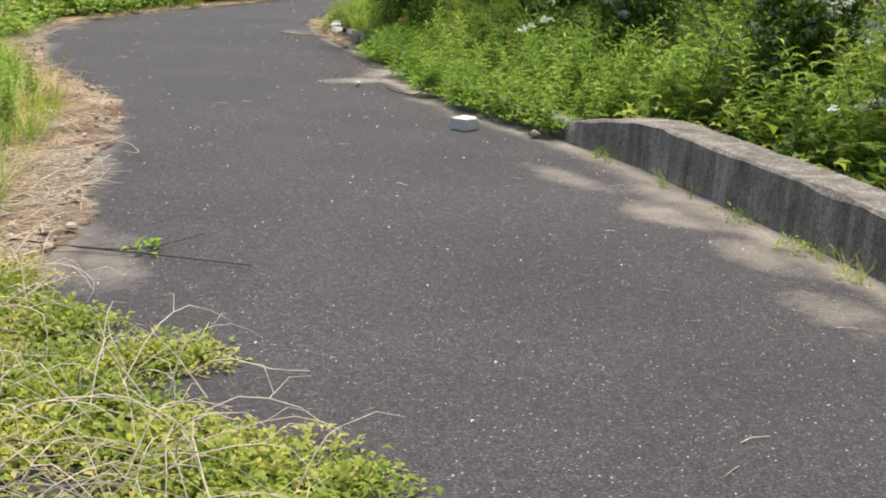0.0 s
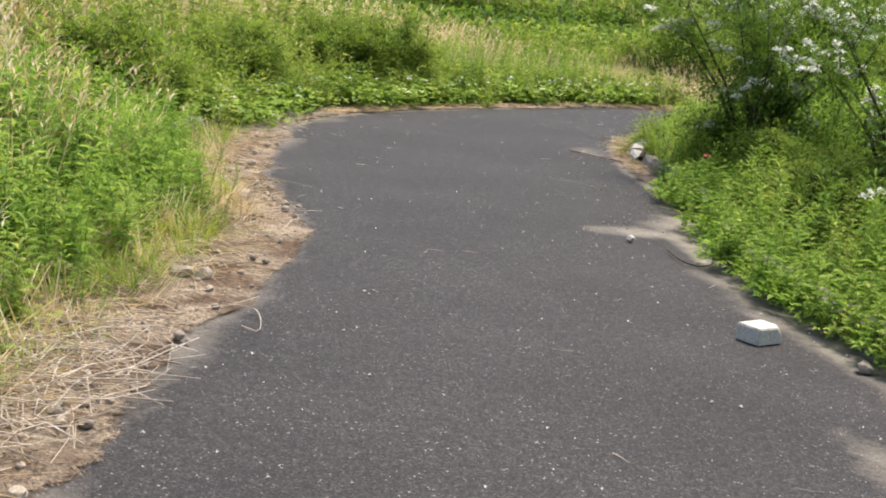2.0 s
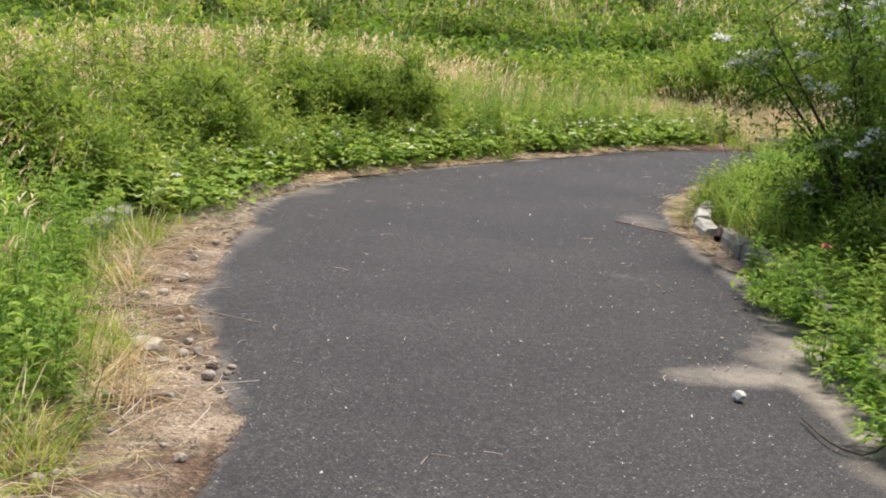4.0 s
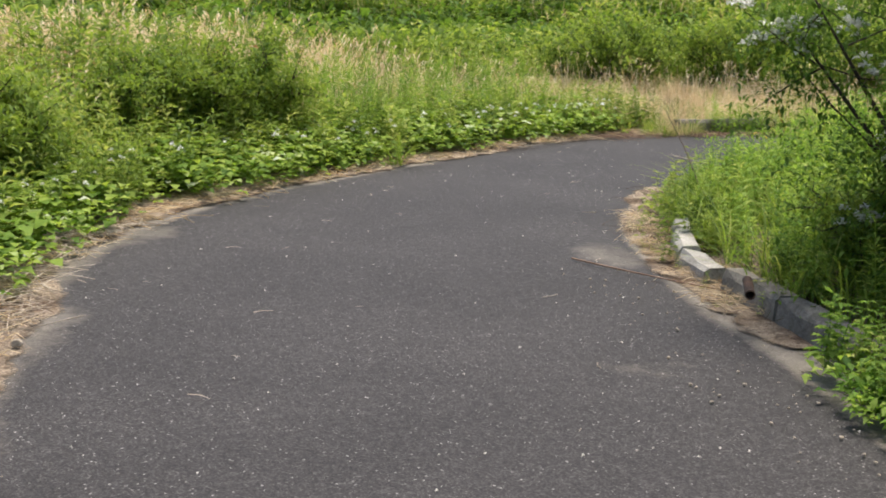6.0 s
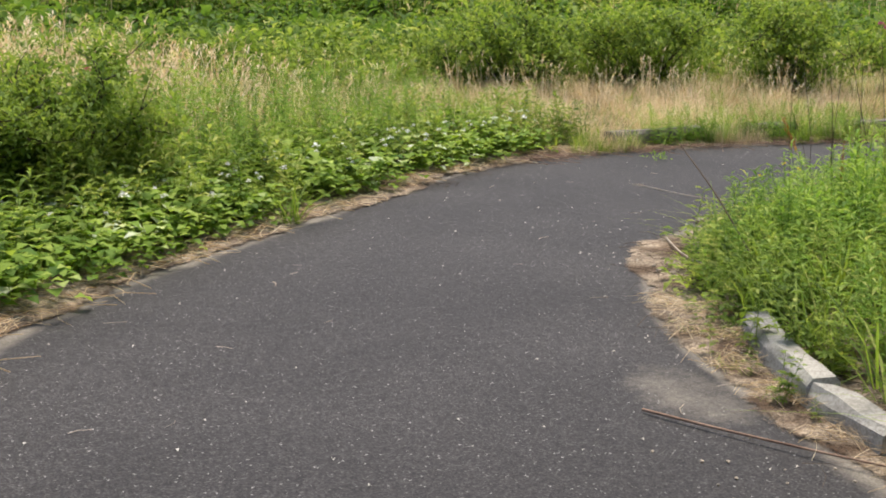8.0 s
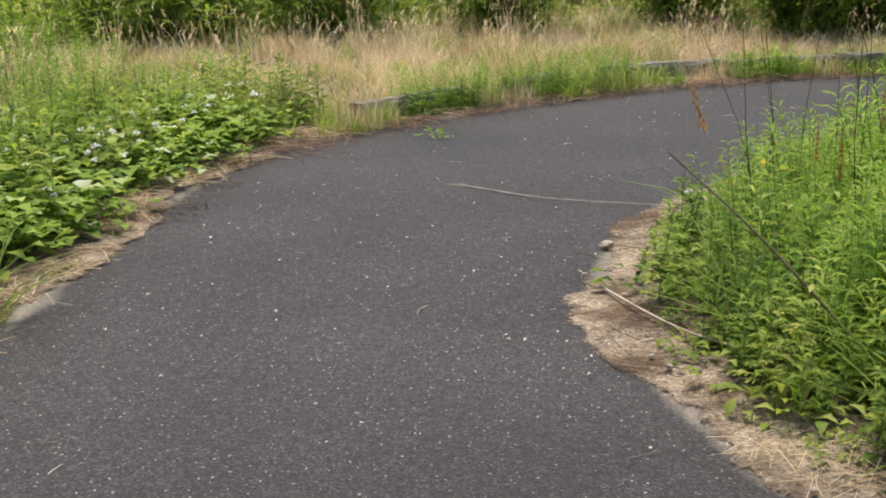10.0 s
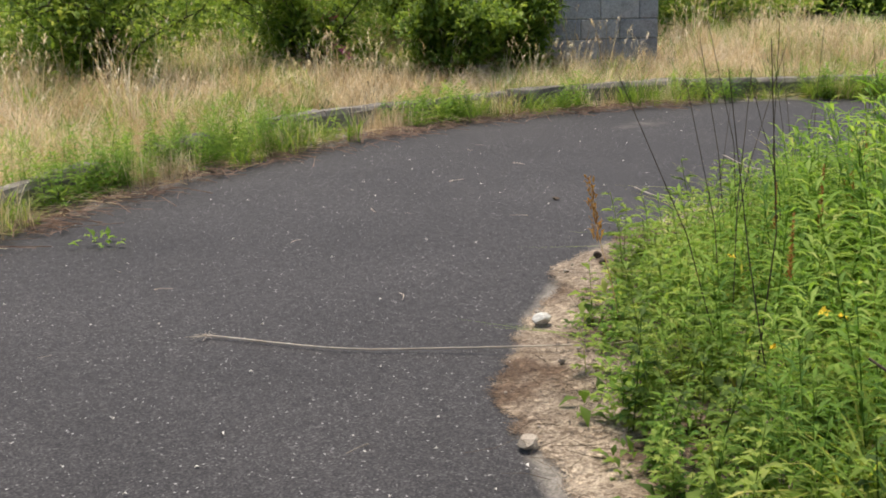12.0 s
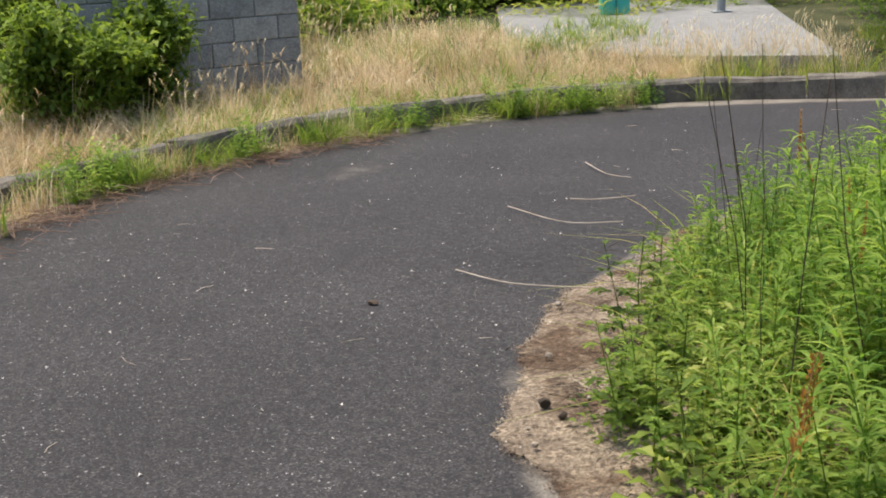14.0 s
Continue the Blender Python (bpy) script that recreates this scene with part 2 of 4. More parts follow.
def spline(points, n):
    """n points evenly spaced on a smooth line through the given ones."""
    p = np.array(points, float)
    q = np.vstack([2 * p[0] - p[1], p, 2 * p[-1] - p[-2]])
    out = []
    for i in range(1, len(q) - 2):
        t = np.linspace(0, 1, 24, endpoint=False)[:, None]
        a, b, c, d = q[i - 1], q[i], q[i + 1], q[i + 2]
        out.append(0.5 * (2 * b + (c - a) * t + (2 * a - 5 * b + 4 * c - d) * t ** 2 + (3 * b - a - 3 * c + d) * t ** 3))
    line = np.vstack(out + [p[-1:]])
    s = np.r_[0, np.cumsum(np.linalg.norm(np.diff(line, axis=0), axis=1))]
    at = np.linspace(0, s[-1], n)
    return np.stack([np.interp(at, s, line[:, k]) for k in range(line.shape[1])], 1)

# the two edges of the lane, along the walk
LEFT = spline([(-3.6, -6), (-1.6, -1), (0.0, 2.6), (1.2, 5.8), (1.7, 7.4), (2.2, 8.9), (2.55, 10.4), (2.5, 11.8), (2.62, 13.2), (3.2, 15.6),
               (4.35, 17.4), (6.1, 19.0), (8.5, 20.9), (10.0, 21.45), (12.5, 21.4), (14.6, 20.85), (16.0, 19.8), (17.0, 18.5), (17.35, 17.0), (17.1, 15.0), (16.2, 12.5)], 420)
RIGHT = spline([(-0.5, -7), (2.0, -2), (3.6, 1.6), (4.3, 3.96), (4.69, 5.6), (4.9, 6.7), (5.0, 8.2), (5.15, 9.9), (5.6, 11.4), (6.0, 12.9),
                (6.2, 14.0), (6.5, 15.2), (7.0, 16.35), (7.9, 17.55), (9.2, 18.25), (10.6, 18.5), (12.0, 18.2), (13.2, 17.5), (14.0, 16.3), (14.2, 14.6), (13.4, 12.0)], 420)

def outward(line, side):
    """Unit normals of a line, to its left (+1) or right (-1)."""
    d = np.gradient(line, axis=0)
    d /= np.linalg.norm(d, axis=1)[:, None]
    return np.stack([-d[:, 1], d[:, 0]], 1) * side

LEFT_OUT, RIGHT_OUT = outward(LEFT, 1), outward(RIGHT, -1)

def beside(line, out, near, far, n, d_lo, d_hi, bias=1.0):
    """n random places beside an edge, between two places along it and two distances from it."""
    a, b = (np.argmin(((line - np.array(p)) ** 2).sum(1)) for p in (near, far))
    k = rng.uniform(a, b, n)
    i = np.clip(k.astype(int), 0, len(line) - 2)
    f = (k - i)[:, None]
    d = d_lo + (d_hi - d_lo) * rng.random(n) ** bias
    return line[i] * (1 - f) + line[i + 1] * f + out[i] * d[:, None], d

def distance(p, line):
    p = np.atleast_2d(p)
    return np.sqrt(((p[:, None, :] - line[None, ::2, :]) ** 2).sum(2).min(1))

def bank(p):
    """Height of the verges: level by the lane, rising a little farther off."""
    p = np.atleast_2d(p)
    d = np.minimum(distance(p, LEFT), distance(p, RIGHT))
    return np.clip((d - 0.4) * 0.06, 0, 0.16)

# ---- ground and lane ----
def build_ground():
    xs = np.r_[-900, -300, -120, -60, -30, np.linspace(-14, 34, 97), 60, 120, 300, 900]
    ys = np.r_[-900, -300, -120, -60, -30, np.linspace(-14, 40, 109), 60, 120, 300, 900]
    gx, gy = np.meshgrid(xs, ys)
    p = np.stack([gx.ravel(), gy.ravel()], 1)
    inside = lane_mask(p)
    z = np.where(inside, -0.06, np.concatenate([bank(q) for q in np.array_split(p, 40)]) - 0.04)
    away = np.linalg.norm(p - np.array((6.0, 12.0)), axis=1)
    z = z + np.clip((away - 24) * 0.2, 0, 9.0)
    w, h = len(xs), len(ys)
    i = (np.arange(h - 1)[:, None] * w + np.arange(w - 1)[None]).ravel()
    tris = np.vstack([np.stack([i, i + 1, i + w + 1], 1), np.stack([i, i + w + 1, i + w], 1)])
    me = array_mesh("ground", np.c_[p, z], tris, True)
    link("ground", me, EARTH, None, "overgrown brown earth ground beside the lane", "ground", kind="structure")

def lane_mask(p):
    dl, dr = [], []
    poly = np.vstack([LEFT[::6], RIGHT[::-6]])
    inside = np.zeros(len(p), bool)
    x, y = p[:, 0], p[:, 1]
    for a, b in zip(poly, np.roll(poly, -1, 0)):
        cross = (a[1] > y) != (b[1] > y)
        inside ^= cross & (x < (b[0] - a[0]) * (y - a[1]) / (b[1] - a[1] + 1e-12) + a[0])
    return inside

WASHES = [(4.3, 6.2, 0.25, 0.7, 0, 0.8), (4.25, 5.2, 0.3, 0.6, 0, 0.85), (4.15, 4.4, 0.3, 0.6, -10, 0.85), (3.8, 3.5, 0.3, 0.6, -15, 0.8),
          (5.0, 10.65, 0.5, 0.28, 0, 1.0), (5.05, 9.3, 0.3, 0.5, 0, 0.9), (4.9, 8.4, 0.25, 0.5, 0, 0.9), (5.4, 12.9, 0.5, 0.3, 0, 0.62),
          (2.8, 13.9, 0.35, 0.9, -15, 0.95), (2.5, 11.8, 0.25, 0.8, 0, 0.85), (3.7, 16.2, 0.3, 0.9, -35, 0.66), (6.25, 15.1, 0.35, 0.7, -20, 0.75),
          (15.1, 19.3, 0.7, 0.4, -40, 0.62), (1.35, 5.3, 0.3, 0.8, -20, 0.8), (11.0, 18.5, 0.9, 0.15, 0, 0.6)]

def build_lane():
    n, m = len(LEFT), 60
    u = np.linspace(-0.12, 1.12, m)
    p = LEFT[:, None, :] * (1 - u)[None, :, None] + RIGHT[:, None, :] * u[None, :, None]
    width = np.linalg.norm(RIGHT - LEFT, axis=1)[:, None]
    dl, dr = u[None] * width, (1 - u)[None] * width
    z = 0.012 * np.sin(np.pi * np.clip(u, 0, 1))[None] - 0.012 * np.ones((n, 1))
    i = (np.arange(n - 1)[:, None] * m + np.arange(m - 1)[None]).ravel()
    tris = np.vstack([np.stack([i, i + 1, i + m + 1], 1), np.stack([i, i + m + 1, i + m], 1)])
    me = array_mesh("road", np.c_[p.reshape(-1, 2), z.ravel()], tris, True)
    # how much sand lies on the tar: most at the edges, wider where it has washed in
    s = np.arange(n)[:, None]
    def wash(line, x, y, reach):
        k = np.argmin(((line - np.array((x, y))) ** 2).sum(1))
        return np.exp(-((s - k) / reach) ** 2)
    wide_l = 0.16 + 0.25 * wash(LEFT, 2.3, 9.3, 30) + 0.3 * wash(LEFT, 2.6, 13.6, 22) + 0.12 * wash(LEFT, 1.4, 6, 16)
    wide_r = 0.12 + 0.45 * wash(RIGHT, 4.7, 5.6, 22) + 0.45 * wash(RIGHT, 5.05, 8.4, 10) + 0.5 * wash(RIGHT, 5.3, 10.8, 7) + 0.4 * wash(RIGHT, 6.1, 13.6, 10) + 0.3 * wash(RIGHT, 6.6, 15.6, 12) + 0.06 * wash(RIGHT, 8.2, 17.9, 28)
    dust = np.maximum(np.exp(-(np.maximum(dl, 0) / wide_l) ** 1.3), np.exp(-(np.maximum(dr, 0) / wide_r) ** 1.3))
    # pale fans of silt washed over the tar
    for x, y, rx, ry, turn, much in WASHES:
        c, q = math.cos(radians(turn)), math.sin(radians(turn))
        ex, ey = p[..., 0] - x, p[..., 1] - y
        f = much * np.exp(-(((ex * c + ey * q) / rx) ** 2 + ((ey * c - ex * q) / ry) ** 2))
        dust = np.maximum(dust, f)
    at = me.attributes.new("dust", "FLOAT", "POINT")
    at.data.foreach_set("value", dust.astype(np.float32).ravel())
    link("road", me, ASPHALT, None, "narrow curved lane of worn dark-grey asphalt", "road", kind="structure")

build_ground()
build_lane()

def verge(name, line, out, near, far, reach, label, into=0.12):
    """A ragged strip of sandy soil along one edge of the lane."""
    a, b = (np.argmin(((line - np.array(p)) ** 2).sum(1)) for p in (near, far))
    k = np.arange(a, b + 1)
    k = np.repeat(k, 3)[: 3 * len(k)]
    base = spline(line[a:b + 1:4], 3 * (b - a))
    o = outward(base, 1 if out is LEFT_OUT else -1)
    n = len(base)
    t = np.arange(n)
    rag = np.array([noise.noise((x * 0.045, y, 2.0)) for x, y in ((i, 0.3) for i in t)]) * 0.16 + np.array([noise.noise((i * 0.22, 5.0, 1.0)) for i in t]) * 0.05
    ends = np.minimum(1, np.minimum(t, n - 1 - t) / 18.0)
    cols = np.linspace(0, 1, 15)
    inner = (-into + rag) * ends
    d = inner[:, None] + (reach - inner)[:, None] * cols[None]
    p = base[:, None] + o[:, None] * d[..., None]
    z = -0.006 + 0.030 * np.sin(cols * np.pi / 2)[None] + 0.012 * np.array([[noise.noise((i * 0.2, c * 7, 4.0)) for c in cols] for i in t]) * (cols > 0)
    z = z + np.clip(d - 0.35, 0, 9) * 0.06
    m = len(cols)
    i = (np.arange(n - 1)[:, None] * m + np.arange(m - 1)[None]).ravel()
    tris = np.vstack([np.stack([i, i + 1, i + m + 1], 1), np.stack([i, i + m + 1, i + m], 1)])
    me = array_mesh(name, np.c_[p.reshape(-1, 2), z.ravel()], tris, True)
    cover = me.attributes.new("cover", "FLOAT", "POINT")
    cover.data.foreach_set("value", np.clip((d - inner[:, None]) / 0.22, 0, 1).astype(np.float32).ravel())
    link(name, me, SOIL, None, label, "soil", kind="structure")

verge("verge_1", LEFT, LEFT_OUT, (-1.6, -1), (3.2, 15.6), 0.75, "pale sandy soil verge littered with dry stalks", 0.16)
verge("verge_2", LEFT, LEFT_OUT, (3.25, 15.7), (11.0, 21.5), 0.4, "narrow brown soil verge below the weeds", 0.10)
verge("verge_3", RIGHT, RIGHT_OUT, (6.02, 13.0), (14.0, 16.3), 0.9, "bare tan sand spilling onto the asphalt", 0.10)

# ---- plant shapes: each gives corners and triangles of one plant about the origin ----
def pack(pieces):
    vs, ts, k = [], [], 0
    for v, t in pieces:
        vs.append(v)
        ts.append(np.asarray(t) + k)
        k += len(v)
    return np.vstack(vs), np.vstack(ts)

def blade(h, lean, turn, w, droop=0.5):
    """A bent grass blade."""
    f = np.array([0, 0.4, 0.75, 1.0])
    out = lean * f + droop * lean * f ** 3
    up = h * (f - 0.25 * droop * f ** 3)
    half = w * np.array([0.5, 0.5, 0.35, 0])
    c, s = math.cos(turn), math.sin(turn)
    ctr = np.stack([out * c, out * s, up], 1)
    sidev = np.array([-s, c, 0])
    v = np.vstack([ctr[0] - sidev * half[0], ctr[0] + sidev * half[0], ctr[1] - sidev * half[1], ctr[1] + sidev * half[1],
                   ctr[2] - sidev * half[2], ctr[2] + sidev * half[2], ctr[3]])
    return v, [(0, 1, 3), (0, 3, 2), (2, 3, 5), (2, 5, 4), (4, 5, 6)]

def leaf(at, way, length, w, fold=0.25):
    """A folded leaf from a point along a direction."""
    way = np.array(way, float)
    way /= np.linalg.norm(way)
    side = np.cross(way, (0, 0, 1.0)) + 1e-6
    side /= np.linalg.norm(side)
    up = np.cross(side, way)
    at = np.array(at, float)
    mid = at + way * length * 0.5 + up * length * 0.06
    v = np.vstack([at, mid - side * w * 0.5 + up * w * fold, mid, mid + side * w * 0.5 + up * w * fold, at + way * length - up * length * 0.12])
    return v, [(0, 2, 1), (0, 3, 2), (1, 2, 4), (2, 3, 4)]

def stem(points, r0, r1=None, sides=3):
    """A thin tapered tube along points."""
    p = np.array(points, float)
    r = np.linspace(r0, r0 * 0.5 if r1 is None else r1, len(p))
    d = np.gradient(p, axis=0)
    d /= np.linalg.norm(d, axis=1)[:, None] + 1e-9
    a = np.cross(d, np.where(np.abs(d[:, 2:]) > 0.9, np.array([[1.0, 0, 0]]), np.array([[0, 0, 1.0]])))
    a /= np.linalg.norm(a, axis=1)[:, None]
    b = np.cross(d, a)
    ang = np.arange(sides) * 2 * np.pi / sides
    v = (p[:, None] + r[:, None, None] * (a[:, None] * np.cos(ang)[None, :, None] + b[:, None] * np.sin(ang)[None, :, None])).reshape(-1, 3)
    t = []
    for i in range(len(p) - 1):
        for j in range(sides):
            q = (j + 1) % sides
            t += [(i * sides + j, i * sides + q, (i + 1) * sides + q), (i * sides + j, (i + 1) * sides + q, (i + 1) * sides + j)]
    return v, t

U = rng.uniform

def many_leaves(at, way, length, wide, fold=0.25):
    """Folded leaves, all at once: places, directions, lengths."""
    way = way / (np.linalg.norm(way, axis=1)[:, None] + 1e-9)
    side = np.cross(way, (0, 0, 1.0)) + 1e-6
    side /= np.linalg.norm(side, axis=1)[:, None]
    up = np.cross(side, way)
    ln = length[:, None]
    w = ln * wide
    mid = at + way * ln * 0.5 + up * ln * 0.06
    v = np.stack([at, mid - side * w * 0.5 + up * w * fold, mid, mid + side * w * 0.5 + up * w * fold, at + way * ln - up * ln * 0.12], 1)
    t = np.array([(0, 2, 1), (0, 3, 2), (1, 2, 4), (2, 3, 4)])[None] + 5 * np.arange(len(at))[:, None, None]
    return v.reshape(-1, 3), t.reshape(-1, 3)

def grass_tuft(blades=11, h=0.4, spread=0.06, w=0.008):
    out = []
    for _ in range(blades):
        v, t = blade(h * U(0.5, 1.1), h * U(0.15, 0.85), U(0, 6.28), w * U(0.7, 1.3), U(0.4, 1.5))
        out.append((v + np.array([U(-1, 1) * spread, U(-1, 1) * spread, 0]), t))
    return pack(out)

def weed(h=0.6, leaves=26, size=0.085, slim=0.22):
    """An upright weed with lance-shaped leaves all the way up."""
    bend = U(-0.12, 0.12, 2) * h
    top = np.array([bend[0], bend[1], h])
    out = [stem([(0, 0, 0), (bend[0] * 0.3, bend[1] * 0.3, h * 0.5), top], 0.004)]
    for i in range(leaves):
        f = 0.15 + 0.85 * (i + U(0, 1)) / leaves
        a = i * 2.4 + U(-0.4, 0.4)
        at = np.array([bend[0] * f * f, bend[1] * f * f, h * f])
        rise = 0.25 + 0.9 * max(0, f - 0.6) + U(-0.3, 0.3)
        ln = size * U(0.7, 1.25) * (1.15 - 0.5 * f)
        out.append(leaf(at, (math.cos(a), math.sin(a), rise), ln, ln * slim))
    return pack(out)

def lobed_weed(h=0.5, leaves=15, size=0.11):
    """A bushy weed whose leaves are cut into pointed lobes."""
    bend = U(-0.15, 0.15, 2) * h
    out = [stem([(0, 0, 0), (bend[0] * 0.3, bend[1] * 0.3, h * 0.5), (bend[0], bend[1], h)], 0.004)]
    for i in range(leaves):
        f = 0.08 + 0.92 * (i + U(0, 1)) / leaves
        a = i * 2.4 + U(-0.4, 0.4)
        at = np.array([bend[0] * f * f, bend[1] * f * f, h * f])
        rise = U(-0.15, 0.35) + 0.8 * max(0, f - 0.7)
        ln = size * U(0.75, 1.3) * (1.2 - 0.55 * f)
        way = np.array([math.cos(a), math.sin(a), rise])
        out.append(leaf(at, way, ln, ln * 0.34))
        for f2, turn in ((0.3, 0.8), (0.3, -0.8), (0.55, 0.65), (0.55, -0.65)):
            w2 = np.array([math.cos(a + turn), math.sin(a + turn), rise])
            out.append(leaf(at + way * ln * f2, w2, ln * 0.48, ln * 0.2))
    return pack(out)

def leaf_clump(r=0.25, leaves=46, size=0.05, wide=0.55, flat=0.75):
    """A rounded mass of small leaves, most of them on its outside."""
    out = []
    for _ in range(leaves):
        d = rng.standard_normal(3)
        d[2] = abs(d[2]) * 0.9 + 0.05
        d /= np.linalg.norm(d)
        at = d * r * U(0.45, 1.05) * np.array([1, 1, flat])
        way = d + rng.standard_normal(3) * 0.7
        way[2] = way[2] * 0.5
        ln = size * U(0.65, 1.3)
        out.append(leaf(at, way, ln, ln * wide))
    return pack(out)

def vine_patch(r=0.2, leaves=13, size=0.075):
    """Broad leaves held flat on short stalks."""
    out = []
    for _ in range(leaves):
        a, q = U(0, 6.28), r * math.sqrt(U(0, 1))
        z = U(0.05, 0.22)
        at = np.array([q * math.cos(a), q * math.sin(a), z])
        b = U(0, 6.28)
        ln = size * U(0.6, 1.25)
        out.append(leaf(at, (math.cos(b), math.sin(b), U(-0.35, 0.35)), ln, ln * 0.95, 0.12))
    return pack(out)

def straw_tuft(stalks=9, h=0.55, spread=0.09, heads=True):
    out = []
    for _ in range(stalks):
        a, ln = U(0, 6.28), h * U(0.6, 1.1)
        lean = ln * U(0.05, 0.5)
        b = np.array([U(-1, 1) * spread, U(-1, 1) * spread, 0])
        tip = b + np.array([math.cos(a) * lean, math.sin(a) * lean, ln])
        v, t = blade(ln, lean, a, 0.005, U(0, 0.7))
        out.append((v + b, t))
        if heads and U(0, 1) < 0.5:
            for k in range(3):
                out.append(leaf(v[6] + b - np.array([0, 0, 0.02 * k]), (math.cos(a + k), math.sin(a + k), 1.2), 0.05, 0.012))
    return pack(out)

def flower_head(r=0.03, n=9):
    out = []
    for _ in range(n):
        d = rng.standard_normal(3)
        d[2] = abs(d[2])
        d /= np.linalg.norm(d)
        out.append(leaf(d * r * 0.4, d + rng.standard_normal(3) * 0.4, r * U(0.7, 1.1), r * 0.9))
    return pack(out)

def seed_spike(h=0.7, body=0.28):
    out = []
    for i in range(44):
        f = i / 44
        a = i * 2.4
        out.append(leaf((0, 0, h - body * (1 - f)), (math.cos(a), math.sin(a), 1.3), 0.035 * (1.2 - f), 0.016))
    return pack(out)

def lying_stalks(n=7, length=0.4, spread=0.2, r=0.0025):
    out = []
    for _ in range(n):
        a, ln = U(0, 6.28), length * U(0.4, 1.2)
        b = np.array([U(-1, 1) * spread, U(-1, 1) * spread, 0.008])
        w = np.array([math.cos(a), math.sin(a), 0])
        side = np.array([-w[1], w[0], 0]) * ln * U(-0.15, 0.15)
        out.append(stem([b - w * ln / 2, b + side + np.array([0, 0, U(0, 0.04)]), b + w * ln / 2 + np.array([0, 0, U(0, 0.03)])], r * U(0.7, 1.4)))
    return pack(out)

def arched_canes(n=3):
    """Thin canes that arch up and droop, each with a side twig."""
    out = []
    for _ in range(n):
        a, ln = U(0, 6.28), U(0.25, 0.6)
        b = np.array([U(-.15, .15), U(-.15, .15), 0.0])
        w = np.array([math.cos(a), math.sin(a), 0])
        side = np.array([-w[1], w[0], 0]) * U(-0.22, 0.22)
        line = spline([b, b + w * ln * 0.35 + side * ln * 0.6 + np.array([0, 0, U(0.05, 0.14)]), b + w * ln * 0.75 + side * ln + np.array([0, 0, U(0.04, 0.12)]), b + w * ln + np.array([0, 0, U(0.0, 0.06)])], 8)
        out.append(stem(line, 0.0026, 0.001))
        k = line[4]
        out.append(stem([k, k + w * 0.06 + side * 0.4 + np.array([0, 0, 0.03]), k + w * 0.12 + side * U(0.6, 1.2)], 0.0014, 0.0007))
    return pack(out)

def spread_out(name, protos, places, material, label, category, scale=(0.75, 1.25), lift=0.0, tilt=0.12, tall=None, ground=True, heights=None):
    """One mesh of many plants of a kind: each place takes one of the shapes, turned and sized by chance."""
    places = np.atleast_2d(places)
    n = len(places)
    if n == 0:
        return None
    if heights is None:
        heights = np.concatenate([bank(q) for q in np.array_split(places[:, :2], max(1, n // 1500))]) if ground else np.zeros(n)
    pick = rng.integers(0, len(protos), n)
    allv, allt, allp, base = [], [], [], 0
    for k, (v, t) in enumerate(protos):
        idx = np.nonzero(pick == k)[0]
        if not len(idx):
            continue
        a = rng.uniform(0, 2 * np.pi, len(idx))
        s = rng.uniform(scale[0], scale[1], len(idx))
        if tall is not None:
            s = s * tall[idx]
        lx, ly = rng.normal(0, tilt, (2, len(idx)))
        c, q = np.cos(a) * s, np.sin(a) * s
        x = v[None, :, 0] * c[:, None] - v[None, :, 1] * q[:, None]
        y = v[None, :, 0] * q[:, None] + v[None, :, 1] * c[:, None]
        z = v[None, :, 2] * s[:, None]
        x = x + z * lx[:, None] + places[idx, 0][:, None]
        y = y + z * ly[:, None] + places[idx, 1][:, None]
        z = z + (heights[idx] + lift - 0.01)[:, None]
        allv.append(np.stack([x, y, z], 2).reshape(-1, 3))
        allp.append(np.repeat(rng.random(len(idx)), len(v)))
        tt = np.asarray(t)[None] + (np.arange(len(idx)) * len(v))[:, None, None] + base
        allt.append(tt.reshape(-1, 3))
        base += len(idx) * len(v)
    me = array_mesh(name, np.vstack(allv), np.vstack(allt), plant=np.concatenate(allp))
    return link(name, me, material, None, label, category, kind="stuff")

GRASS = [grass_tuft() for _ in range(10)]
FINE_GRASS = [grass_tuft(12, 0.22, 0.05, 0.005) for _ in range(8)]
WEEDS = [weed() for _ in range(12)]
NARROW_WEEDS = [weed(0.7, 40, 0.11, 0.19) for _ in range(12)]
CLUMPS = [leaf_clump() for _ in range(10)]
SMALL_CLUMPS = [leaf_clump(0.2, 60, 0.036, 0.55, 0.55) for _ in range(8)]
VINES = [vine_patch() for _ in range(10)]
STRAWS = [straw_tuft() for _ in range(10)]
FLOWERS = [flower_head() for _ in range(6)]
SPIKES = [seed_spike() for _ in range(4)]
LITTER = [lying_stalks() for _ in range(8)]
LOBED = [lobed_weed() for _ in range(10)]
BROAD = [weed(0.55, 20, 0.14, 0.36) for _ in range(10)]
SHOOTS = [weed(0.7, 34, 0.15, 0.16) for _ in range(10)]
FRONDS = [leaf_clump(0.24, 34, 0.085, 0.5, 0.8) for _ in range(8)]
BRUSH = [leaf_clump(0.55, 190, 0.10, 0.6, 1.0) for _ in range(8)]

MULCH = [pack([leaf((U(-.09, .09), U(-.09, .09), U(0.0, 0.01)), (math.cos(a), math.sin(a), 0.1), U(0.015, 0.05), U(0.004, 0.012)) for a in U(0, 6.28, 9)]) for _ in range(8)]

def patchy(p, d, scale, level, seed):
    """Keeps the places that fall in the patches of a noise."""
    keep = np.array([noise.noise((x * scale, y * scale, seed)) > level for x, y in p])
    return p[keep], d[keep]

